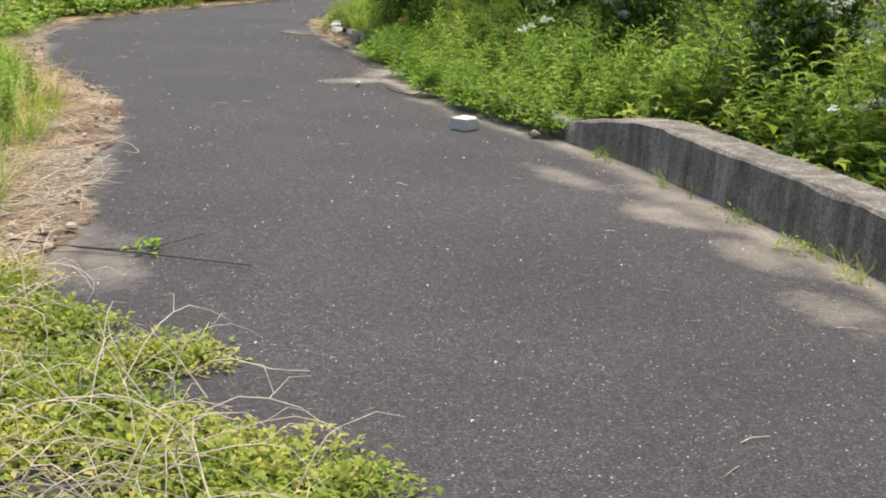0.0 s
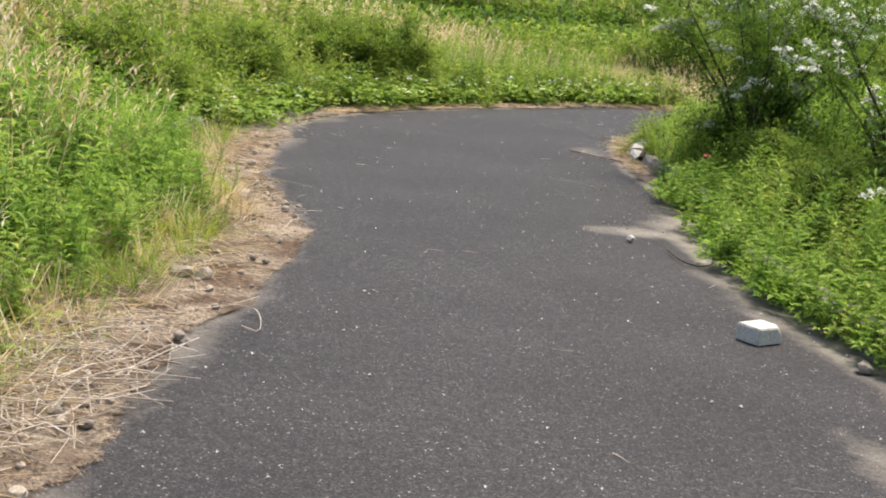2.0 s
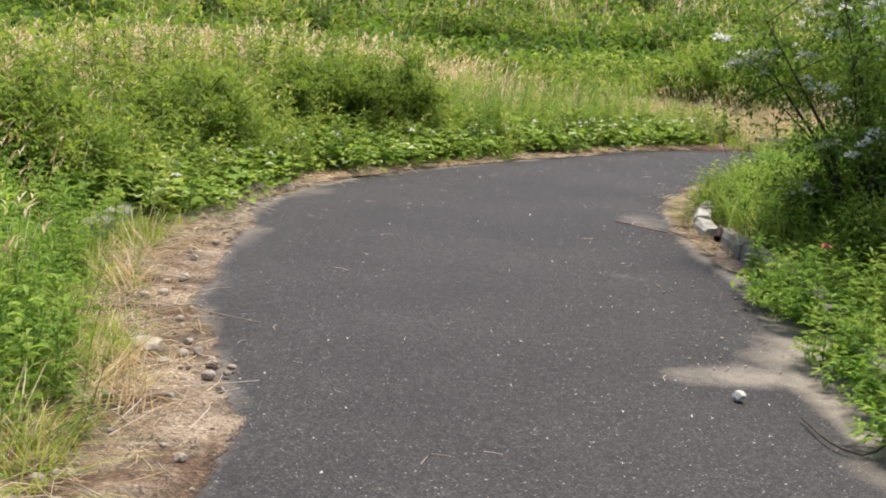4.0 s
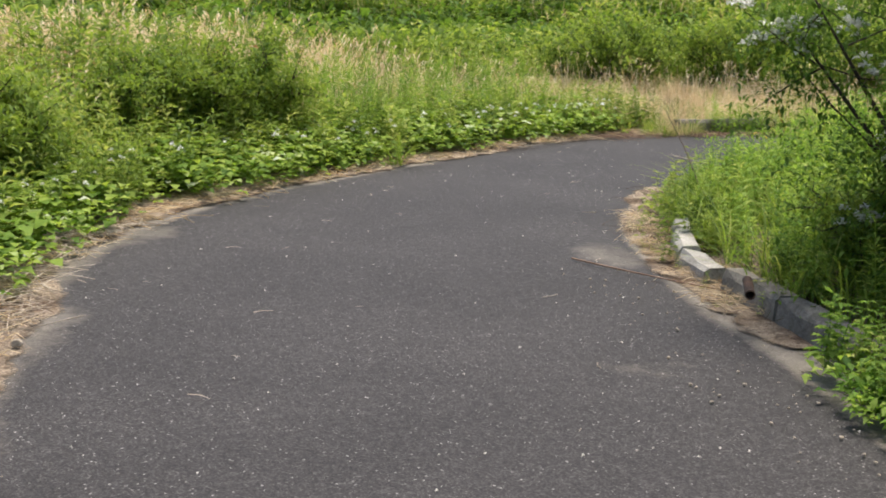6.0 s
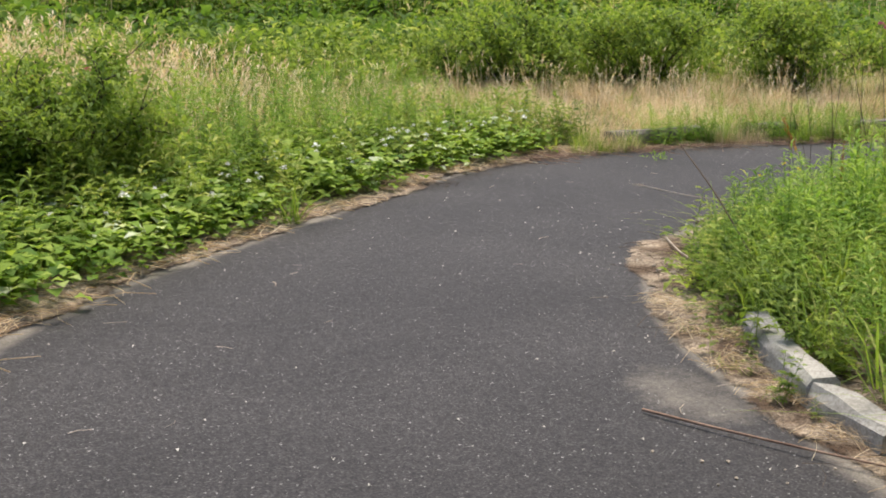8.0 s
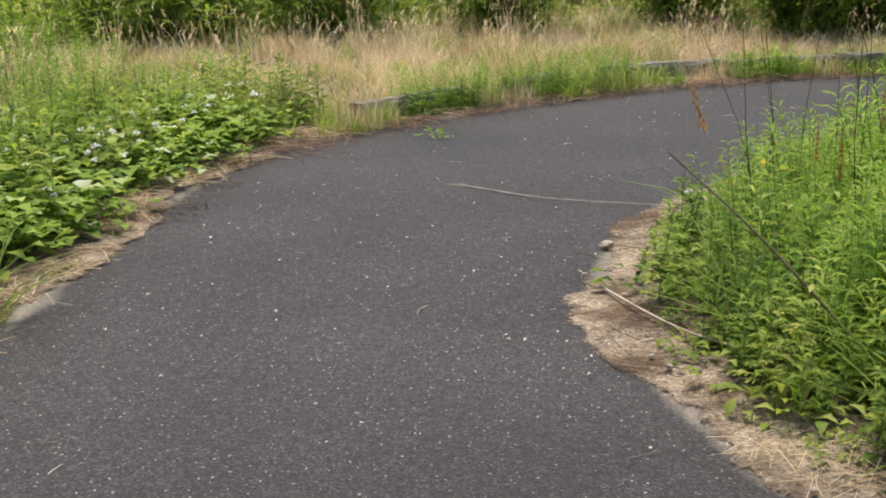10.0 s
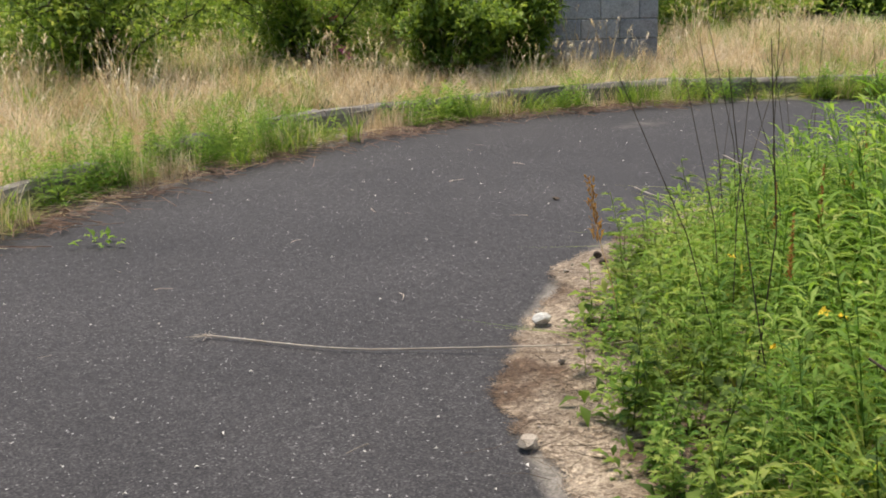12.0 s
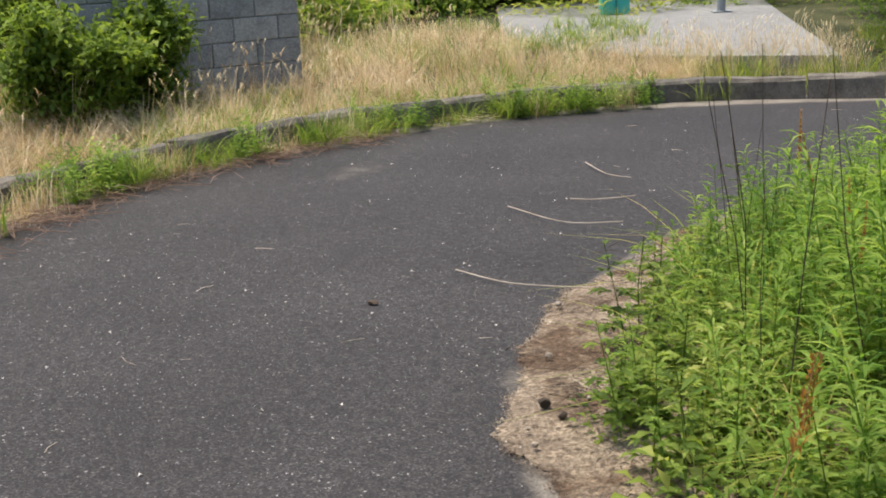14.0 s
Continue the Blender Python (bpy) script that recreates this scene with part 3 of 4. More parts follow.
# ---- verge plants beside the first stretch ----
def L(near, far, n, lo, hi, bias=1.0):
    return beside(LEFT, LEFT_OUT, near, far, n, lo, hi, bias)

def R(near, far, n, lo, hi, bias=1.0):
    return beside(RIGHT, RIGHT_OUT, near, far, n, lo, hi, bias)

p, d = L((0.3, 3.3), (2.6, 13.6), 420, 0.42, 2.6, 1.3)
spread_out("verge_grass", GRASS, p, GREEN, "mixed green grass growing along the sandy verge", "grass", tall=np.clip(0.35 + 0.45 * d, 0.35, 1.4))
p, d = L((0.6, 4.5), (2.6, 13.6), 1250, 0.55, 3.2, 1.2)
spread_out("verge_weeds", BROAD + SHOOTS + WEEDS[:4], p, BRIGHT, "leafy green weeds crowding the verge bank", "weeds", tall=np.clip(0.35 + 0.38 * d, 0.35, 1.0))
p, d = L((0.6, 4.5), (2.7, 14.0), 900, 0.5, 2.4, 1.0)
spread_out("verge_leaves", LOBED + FRONDS, p, BRIGHT, "low bright green leafy plants on the verge", "plants", tall=np.clip(0.4 + 0.35 * d, 0.4, 1.1))
p, d = L((0.6, 4.5), (3.2, 15.6), 1150, 0.8, 5.5, 0.6)
spread_out("verge_straw", STRAWS, p, STRAW, "dry straw stalks standing among green weeds", "dry grass", tall=np.clip(0.5 + 0.5 * d, 0.5, 2.3))
p, d = L((0.3, 3.3), (2.7, 14.0), 520, 0.3, 1.0, 1.0)
p, d = patchy(p, d, 1.1, -0.1, 21.0)
spread_out("verge_fine_grass", FINE_GRASS, p, YELLOW, "short yellowish grass on sandy soil", "grass")
p, d = L((0.3, 3.3), (2.7, 14.0), 300, 0.25, 1.3, 1.0)
spread_out("verge_dry_grass", [straw_tuft(14, 0.24, 0.1, False) for _ in range(6)], p, STRAW, "short dry grass tangled on the sandy verge", "dry grass", tilt=0.6, scale=(0.6, 1.3))
p, d = L((0.8, 4.5), (2.8, 14.0), 420, 0.25, 1.2, 1.0)
spread_out("verge_small_weeds", SMALL_CLUMPS + WEEDS[:4], p, BRIGHT, "small green weeds on the sandy verge", "weeds", scale=(0.35, 0.7))
p, d = L((0.8, 4.5), (3.3, 15.8), 520, 0.05, 0.8, 1.0)
spread_out("stalk_litter", [lying_stalks(7, 0.22, 0.16, 0.0016) for _ in range(8)], p, STRAW, "bleached dry stalks littering the sandy verge", "dry stalks", lift=0.025, tilt=0.05)
p, d = L((0.8, 4.5), (3.0, 15.0), 90, 0.1, 1.0, 1.0)
spread_out("verge_stalks", [lying_stalks(3, 0.6, 0.2, 0.0026) for _ in range(8)], p, PALE_TWIG, "long pale fallen stalks on the sandy verge", "dry stalks", lift=0.03, tilt=0.1)
p, d = L((0.8, 4.5), (3.2, 15.6), 380, -0.1, 0.7, 1.0)
spread_out("verge_mulch", MULCH, p, BARK, "brown rotted leaf and stalk bits on sand", "leaf litter", lift=0.028, tilt=0.05)
p, d = L((1.25, 5.9), (1.75, 7.6), 26, 0.0, 0.35, 1.0)
spread_out("stalk_heap", LITTER, p, PALE_TWIG, "heap of pale dry stalks at the asphalt edge", "dry stalks", lift=0.06, tilt=0.25)
p, d = L((2.7, 14.0), (3.6, 16.3), 40, 0.0, 0.4, 1.0)
spread_out("stalk_drift", LITTER, p, PALE_TWIG, "drift of pale dry stalks at the asphalt edge", "dry stalks", lift=0.04, tilt=0.1)
p, d = L((3.2, 15.5), (17.0, 18.4), 260, -0.02, 0.3, 1.0)
spread_out("edge_litter", [lying_stalks(7, 0.25, 0.16, 0.0018) for _ in range(8)], p, STRAW, "dry stems lying along the asphalt edge", "dry stalks", lift=0.015, tilt=0.03)

# bramble that hangs over the lane at the start
c = np.array([(U(-0.2, 1.65), U(2.0, 5.4)) for _ in range(1500)])
keep = (c[:, 0] < 1.32 + 0.16 * np.sin(c[:, 1] * 5.0) - 0.10 * np.abs(c[:, 1] - 2.9)) & (distance(c, LEFT) < 1.5) & np.array([noise.noise((x * 2.2, y * 2.2, 31.0)) > -0.22 for x, y in c])
spread_out("bramble", SMALL_CLUMPS, c[keep], YELLOW, "low yellow-green bramble trailing over the asphalt", "bramble", ground=False, scale=(0.45, 1.0))
spread_out("bramble_canes", [arched_canes() for _ in range(8)], c[keep & (c[:, 0] < 1.15)][::11], PALE_TWIG, "bare bleached bramble canes over the leaves", "dry canes", lift=0.06, ground=False, tilt=0.1)

# vine band and shrubs on the outside of the first bend
p, d = L((2.75, 14.0), (9.6, 21.2), 1150, 0.14, 1.2, 1.0)
p, d = patchy(p, d, 0.9, -0.22, 17.0)
spread_out("vine_bank", VINES, p, IVY, "broad-leaved pale green vines along the lane edge", "vines", tall=np.clip(0.95 + 0.35 * d, 0.9, 1.45))
p, d = L((2.75, 14.0), (10.3, 21.4), 1500, 0.25, 1.3, 0.8)
spread_out("vine_grass", GRASS[:4] + BROAD + LOBED + SHOOTS[:4], p, GREEN, "grass and weeds pushing up through the vines", "grass", scale=(0.3, 0.95))
p, d = L((2.7, 14.0), (6.6, 19.4), 1100, 0.8, 4.0, 1.2)
spread_out("thicket_weeds", BROAD + SHOOTS + LOBED, p, GREEN, "dense leafy green weeds behind the vines", "weeds", tall=np.clip(0.6 + 0.3 * d, 0.6, 1.5))
p, d = L((2.7, 14.0), (6.6, 19.4), 500, 0.8, 3.0, 1.0)
spread_out("thicket_leaves", FRONDS + CLUMPS[:4], p, BRIGHT, "rounded bright green leafy plants in the thicket", "plants", tall=np.clip(0.8 + 0.5 * d, 0.8, 1.9))
p, d = L((6.0, 18.9), (9.6, 21.3), 650, 0.7, 2.6, 1.0)
spread_out("upright_weeds", NARROW_WEEDS, p, BRIGHT, "tall narrow-leaved green weeds behind the vines", "weeds", tall=np.clip(0.45 + 0.2 * d, 0.5, 0.9))
p, d = L((3.0, 15), (9.0, 21.1), 1300, 1.2, 6.5, 0.7)
spread_out("thicket_straw", STRAWS, p, STRAW, "dry tan grass stalks rising from the thicket", "dry grass", tall=np.clip(0.7 + 0.2 * d, 0.8, 1.6))

# the straw field outside the second bend: matted straw in patches, green between
MATTED = [straw_tuft(16, 0.36, 0.14, False) for _ in range(10)]
p, d = patchy(*L((7.8, 20.4), (17.4, 16.5), 7200, 0.45, 5.8, 0.9), 0.9, -0.3, 3.0)
clear = ~((p[:, 0] > 19.3) & (p[:, 1] < 18.0))
p, d = p[clear], d[clear]
spread_out("straw_field", MATTED, p, STRAW, "matted dry straw grass covering the field", "dry grass", scale=(0.5, 0.95), tilt=0.7)
p, d = L((7.8, 20.4), (17.3, 17.6), 480, 0.8, 6.0, 0.9)
spread_out("field_stalks", STRAWS, p, STRAW, "upright pale seed stalks above the straw", "dry grass", scale=(0.7, 1.2), tilt=0.12)
p, d = patchy(*L((7.8, 20.4), (17.4, 16.5), 4200, 0.4, 6.5, 0.9), 1.0, 0.0, 9.0)
spread_out("field_grass", GRASS, p, GREEN, "green grass patches among the straw", "grass", scale=(0.5, 0.95), tilt=0.25)
p, d = L((9.0, 21.1), (16.2, 19.7), 420, 3.6, 5.6, 1.0)
spread_out("field_back_weeds", WEEDS + CLUMPS, p, GREEN, "leafy green weeds between straw and shrubs", "weeds", scale=(0.8, 1.5))
p, d = L((9.5, 21.3), (17.3, 16.4), 1500, 4.5, 8.0, 1.0)
p = p[(p[:, 1] > 20.5) | (p[:, 0] < 17)]
spread_out("field_edge_weeds", WEEDS + BRUSH[:2], p, GREEN, "leafy green growth along the field's far edge", "weeds", scale=(0.8, 1.3))
p, d = L((9.5, 21.3), (17.3, 16.4), 760, -0.08, 0.3, 1.0)
p, d = patchy(p, d, 1.2, 0.0, 5.0)
spread_out("kerb_grass", GRASS + FINE_GRASS, p, GREEN, "green and tan tufts growing at the kerb", "grass", scale=(0.4, 0.85))
p, d = patchy(*L((9.5, 21.3), (17.3, 17.2), 340, -0.03, 0.25, 1.0), 1.4, 0.1, 12.0)
spread_out("kerb_straw", MATTED, p, STRAW, "tan dry tufts hanging over the kerb", "dry grass", scale=(0.45, 0.8))
p, d = L((10.8, 21.5), (13.4, 21.3), 260, 0.0, 0.45, 1.0)
spread_out("kerb_weeds", LOBED + SHOOTS, p, BRIGHT, "bushy bright green weeds hiding the kerb", "weeds", scale=(0.3, 0.6))

p, d = patchy(*L((13.2, 21.3), (17.4, 16.9), 520, -0.12, 0.35, 1.0), 1.6, 0.05, 41.0)
spread_out("kerb_joint_weeds", LOBED + BROAD, p, BRIGHT, "leafy weeds growing from the kerb joints", "weeds", scale=(0.25, 0.55))
p, d = L((7.5, 20.2), (16.6, 19.2), 420, -0.22, 0.06, 1.0)
spread_out("kerb_foot_mulch", MULCH, p, BARK, "brown rotted litter along the kerb's foot", "leaf litter", heights=np.full(len(p), 0.006), tilt=0.02)
p, d = L((9.0, 21.1), (16.6, 19.2), 150, -0.25, 0.06, 1.0)
spread_out("kerb_foot_stalks", [lying_stalks(4, 0.4, 0.15, 0.0022) for _ in range(6)], p, RUST_STALK, "reddish dry stalks lying along the kerb's foot", "dry stalks", heights=np.full(len(p), 0.008), tilt=0.02)

# inside of the bends
p, d = R((5.0, 7.4), (6.0, 12.9), 1300, 0.34, 2.0, 1.0)
spread_out("kerb_shrubs_low", SMALL_CLUMPS + FRONDS + LOBED, p, GREEN, "low ferny green plants smothering the kerb", "plants", lift=0.08, tall=np.clip(0.2 + 0.42 * d, 0.3, 1.1))
p, d = R((5.0, 7.4), (6.3, 14.2), 600, 0.4, 2.0, 1.0)
spread_out("kerb_inner_weeds", SHOOTS + BROAD, p, BRIGHT, "bright green weeds growing behind the kerb", "weeds", scale=(0.4, 0.85), lift=0.05)
p, d = R((6.0, 12.6), (7.6, 17.2), 320, 0.35, 2.4, 1.0)
spread_out("bend_grass", GRASS, p, GREEN, "lush green grass behind the broken kerb", "grass", scale=(0.6, 1.2), lift=0.05)
p, d = R((6.0, 12.6), (7.6, 17.2), 520, 0.4, 2.4, 1.0)
spread_out("bend_weeds", SHOOTS + BROAD + LOBED, p, BRIGHT, "leafy green weeds behind the broken kerb", "weeds", tall=np.clip(0.25 + 0.45 * d, 0.35, 1.0), lift=0.05)
p, d = R((6.9, 16.2), (14.2, 15.5), 1500, 0.42, 3.2, 1.0)
spread_out("island_weeds", SHOOTS + NARROW_WEEDS[:5], p, BRIGHT, "dense bright green weeds on the inner bend", "weeds", tall=np.clip(0.5 + 0.45 * (d - 0.4), 0.42, 1.0))
p, d = R((6.9, 16.2), (14.2, 15.5), 1600, 0.24, 2.6, 1.0)
spread_out("island_leaves", LOBED + BROAD, p, BRIGHT, "broad-leaved green weeds on the inner bend", "weeds", tall=np.clip(0.4 + 0.4 * (d - 0.5), 0.38, 1.0))
p, d = R((6.9, 16.2), (14.2, 15.5), 700, 0.5, 2.6, 0.9)
spread_out("island_grass", GRASS, p, YELLOW, "long green grass among the weeds", "grass", scale=(0.6, 1.15))
p, d = R((6.4, 15.0), (13.0, 17.7), 300, 0.18, 0.7, 0.8)
spread_out("sand_edge_plants", LOBED + FRONDS, p, GREEN, "small leafy plants at the sand's edge", "plants", scale=(0.35, 0.8))
p, d = R((6.1, 13.4), (7.0, 16.3), 60, 0.0, 0.4, 1.0)
spread_out("sand_dry_grass", [lying_stalks(12, 0.16, 0.1, 0.001) for _ in range(5)], p, STRAW, "flattened dry grass on the sandy patch", "dry grass", lift=0.03, tilt=0.1)
p, d = R((6.1, 13.4), (7.2, 16.6), 60, 0.0, 0.45, 1.0)
spread_out("sand_sprouts", FINE_GRASS + LOBED[:4], p, GREEN, "green sprouts on the sandy patch", "weeds", scale=(0.2, 0.45))
p, d = R((6.1, 13.4), (13.0, 17.7), 900, 0.12, 0.75, 0.7)
spread_out("sand_mulch", MULCH, p, BARK, "brown rotted plant bits on the sand", "leaf litter", lift=0.03, tilt=0.05)
p, d = R((6.1, 13.4), (13.0, 17.7), 120, -0.05, 0.6, 1.0)
spread_out("sand_litter", [lying_stalks(5, 0.16, 0.12, 0.0013) for _ in range(6)], p, TWIG, "dry stalk pieces strewn on the sand", "dry stalks", lift=0.02, tilt=0.02)
p, d = R((7.5, 17.0), (14.0, 16.0), 90, 0.6, 2.4, 1.0)
spread_out("dead_stalks", [stem([(0, 0, 0), (U(-.03, .03), U(-.03, .03), 0.6), (U(-.08, .08), U(-.08, .08), 1.15)], 0.0032) for _ in range(6)], p, TWIG, "bare brown dead stalks standing above weeds", "dead stalks", scale=(0.6, 1.1))
p, d = R((8.0, 17.6), (13.0, 17.7), 22, 0.6, 1.8, 1.0)
spread_out("sorrel_spikes", SPIKES, p, SORREL, "rusty brown sorrel seed spikes among the weeds", "seed spikes", scale=(0.7, 1.0))

# behind the tall kerb at the start
p, d = R((2.6, -0.5), (5.0, 7.4), 1200, 0.62, 3.2, 1.0)
spread_out("wall_plants", FRONDS + LOBED + SMALL_CLUMPS[:4], p, GREEN, "leafy green plants behind the concrete kerb", "plants", lift=0.12, scale=(0.8, 1.5))
p, d = R((2.6, -0.5), (5.2, 9.0), 800, 0.62, 3.2, 1.0)
spread_out("wall_weeds", SHOOTS + BROAD, p, BRIGHT, "bright weeds among shrubs behind the kerb", "weeds", lift=0.1, scale=(0.5, 1.0))
p, d = patchy(*R((5.0, 7.4), (6.1, 12.7), 620, 0.0, 0.42, 1.0), 1.5, -0.08, 51.0)
spread_out("kerb_cover", LOBED + FRONDS, p, BRIGHT, "leafy weeds spilling over the low kerb", "weeds", scale=(0.3, 0.7), lift=0.04)
p, d = R((3.9, 2.6), (5.0, 7.0), 26, -0.06, 0.0, 1.0)
spread_out("wall_foot_weeds", FINE_GRASS + SMALL_CLUMPS, p, GREEN, "small weeds growing at the kerb's foot", "weeds", scale=(0.35, 0.7), ground=False)

# ---- shrubs ----
def shrub(x, y, h, r, material, label, leaves=1600, size=0.05, flowers=0, slim=0.5, name="shrub", z=0.1, petal=None):
    """A shrub: limbs that fork from the foot, twigs, and a ragged crown of single leaves."""
    root = tagged(new(name), label, "shrub")
    root.location = (x, y, z)
    wood, tips = [], []
    for i in range(15):
        a, lean = U(0, 6.28), U(0.25, 1.0)
        end = np.array([math.cos(a) * r * lean, math.sin(a) * r * lean, h * U(0.65, 1.0) * (1.15 - 0.4 * lean)])
        mid = end * np.array([0.4, 0.4, 0.55]) + rng.normal(0, 0.04, 3)
        limb = np.array([np.zeros(3), mid, end])
        wood.append(stem(limb, 0.012 * h, 0.003, 5))
        for _ in range(9):
            f = U(0.25, 1.0)
            b = mid * (1 - f) + end * f if f > 0.5 else mid * (f * 2)
            t = b + np.array([U(-1, 1) * r * 0.38, U(-1, 1) * r * 0.38, U(-0.12, 0.3) * h])
            t[2] = max(t[2], 0.08)
            wood.append(stem([b, (b + t) / 2 + rng.normal(0, 0.02, 3), t], 0.006, 0.002))
            tips.append((b, t))
    v, t = pack(wood)
    link("limb_framework", array_mesh("limb_framework", v, t), BARK, root)
    leaves = int(leaves * 3.2)
    ends = np.array(tips)[rng.integers(0, len(tips), leaves)]
    at = ends[:, 0] + (ends[:, 1] - ends[:, 0]) * U(0.1, 1.15, (leaves, 1)) + rng.normal(0, 0.06 * r + 0.015, (leaves, 3))
    way = rng.standard_normal((leaves, 3)) * np.array([1, 1, 0.7]) + np.array([0, 0, 0.25])
    v, t = many_leaves(at, way, size * U(0.6, 1.3, leaves), slim)
    skirt = leaves // 6
    a, q = U(0, 6.28, skirt), r * U(0.2, 0.8, skirt)
    low = np.stack([q * np.cos(a), q * np.sin(a), U(0.0, 0.42, skirt) * h], 1)
    v2, t2 = many_leaves(low, rng.standard_normal((skirt, 3)) * np.array([1, 1, 0.6]) + np.array([0, 0, 0.3]), size * U(0.6, 1.3, skirt), slim)
    v, t = np.vstack([v, v2]), np.vstack([t, t2 + len(v)])
    v[:, 2] = np.maximum(v[:, 2], 0.0)
    link("crown", array_mesh("crown", v, t), material, root)
    if flowers:
        out = []
        for k in rng.choice(len(tips), min(flowers, len(tips)), replace=False):
            b, e = tips[k]
            for _ in range(11):
                fv, ft = FLOWERS[rng.integers(len(FLOWERS))]
                out.append((fv * U(0.8, 1.35) + e + (e - b) * U(-0.6, 0.25) + np.array([0, 0, 0.02]) + rng.normal(0, 0.018, 3), ft))
        v, t = pack(out)
        link("blossom", array_mesh("blossom", v, t), petal or PETAL, root, "clusters of bright pink flowers" if petal else "clusters of small white flowers")
    return root

shrub(7.1, 13.25, 2.0, 1.1, DARK, "dark green hawthorn shrub with white blossom clusters", 6500, 0.05, 75, 0.4, "hawthorn_shrub")
shrub(7.2, 11.0, 1.9, 1.05, DARK, "dark green hawthorn shrub with white blossom clusters", 5200, 0.05, 60, 0.4, "hawthorn_shrub")
shrub(6.55, 8.6, 1.25, 0.8, DARK, "spreading blossoming shrub behind the concrete kerb", 3800, 0.05, 44, 0.4, "hawthorn_shrub")
shrub(6.4, 6.6, 1.2, 0.8, DARK, "dense dark green shrub behind the concrete kerb", 3800, 0.05, 34, 0.5, "hawthorn_shrub")
shrub(6.1, 4.7, 1.3, 0.85, DARK, "dense dark green shrub behind the concrete kerb", 3800, 0.05, 26, 0.5, "hawthorn_shrub")
shrub(8.6, 9.4, 1.7, 1.2, DARK, "dense dark green shrub in the undergrowth", 3000, 0.06, 14, 0.5, "hawthorn_shrub")
shrub(8.4, 6.0, 1.6, 1.2, DARK, "dense dark green shrub in the undergrowth", 3000, 0.06, 14, 0.5, "hawthorn_shrub")
shrub(7.0, 13.6, 0.55, 0.45, GREEN, "leafy green low shrub beside the kerb", 1800, 0.035, 0, 0.5)
shrub(6.85, 12.0, 0.55, 0.5, GREEN, "low green shrub spreading behind the kerb", 1800, 0.035, 0, 0.5)
shrub(6.3, 10.6, 0.5, 0.5, GREEN, "low green shrub spreading behind the kerb", 1800, 0.035, 0, 0.5)
shrub(4.9, 19.8, 1.05, 0.75, GREEN, "rounded dark green shrub with a red flower", 3000, 0.06, 0, 0.4)
shrub(4.1, 19.2, 0.9, 0.7, GREEN, "rounded leafy green shrub behind the vines", 2600, 0.06, 0, 0.4)
shrub(2.6, 17.0, 0.8, 0.7, GREEN, "leafy green shrub in the thicket", 2600, 0.06, 0, 0.4)
shrub(1.2, 14.8, 0.8, 0.7, GREEN, "leafy green shrub in the thicket", 2600, 0.06, 0, 0.4)

for x, y, h, r in ((20.2, 21.0, 1.6, 1.0), (21.6, 21.6, 1.5, 1.0)):
    shrub(x, y, h, r, DARK, "dark green shrub behind the straw field", 2200, 0.075, 0, 0.5)
for x, y, h, r in ((15.2, 24.4, 1.3, 1.1), (13.4, 25.2, 1.2, 1.1), (11.6, 25.8, 1.1, 1.1), (18.8, 22.8, 1.5, 1.0), (16.7, 21.5, 0.8, 0.6), (17.3, 21.1, 0.9, 0.5)):
    shrub(x, y, h, r, GREEN, "leafy green shrub behind the straw field", 1800, 0.08, 0, 0.5)
shrub(16.9, 23.1, 1.25, 1.0, GREEN, "green shrub with bright pink flower clusters", 2200, 0.08, 14, 0.5, "flowering_shrub", petal=MAGENTA)
shrub(30.2, 19.0, 1.3, 1.1, GREEN, "green shrub with bright pink flower clusters", 1800, 0.08, 8, 0.5, "flowering_shrub", petal=MAGENTA)
p = np.c_[U(21.5, 33, 190), U(19.6, 24.5, 190)]
spread_out("pad_hedge", BRUSH, p, GREEN, "mixed green bushes behind the concrete pad", "bushes", scale=(0.8, 1.7), heights=np.full(190, 0.3))
for x, y, h, r in ((19.6, 14.0, 1.5, 0.8), (21.5, 13.4, 1.8, 1.0), (23.8, 12.9, 2.0, 1.1), (20.4, 12.4, 1.8, 1.1)):
    shrub(x, y, h, r, DARK, "dark green shrub beside the concrete pad", 2200, 0.06, 0, 0.5)
p = np.c_[U(17.9, 20.5, 420), U(12.0, 16.6, 420)]
p = p[(p[:, 0] < 18.9) | (p[:, 1] < 14.6)]
spread_out("pad_edge_grass", GRASS + MATTED, p, YELLOW, "yellow-green grass between kerb and pad", "grass", scale=(0.4, 0.9))
p = np.c_[U(18.2, 20.0, 260), U(15.0, 18.6, 260)]
spread_out("pad_straw", STRAWS, p, STRAW, "pale straw stalks at the pad's edge", "dry grass", scale=(0.35, 0.75), tilt=0.2)

# far bushes and woods
def far_bushes():
    rows = []
    for i in range(46):
        a = radians(-68 + 172 * i / 45 + U(-1.5, 1.5))
        q = U(19.0, 22.5)
        rows.append((6 + math.sin(a) * q, 12 + math.cos(a) * q, U(1.0, 1.8)))
    return rows

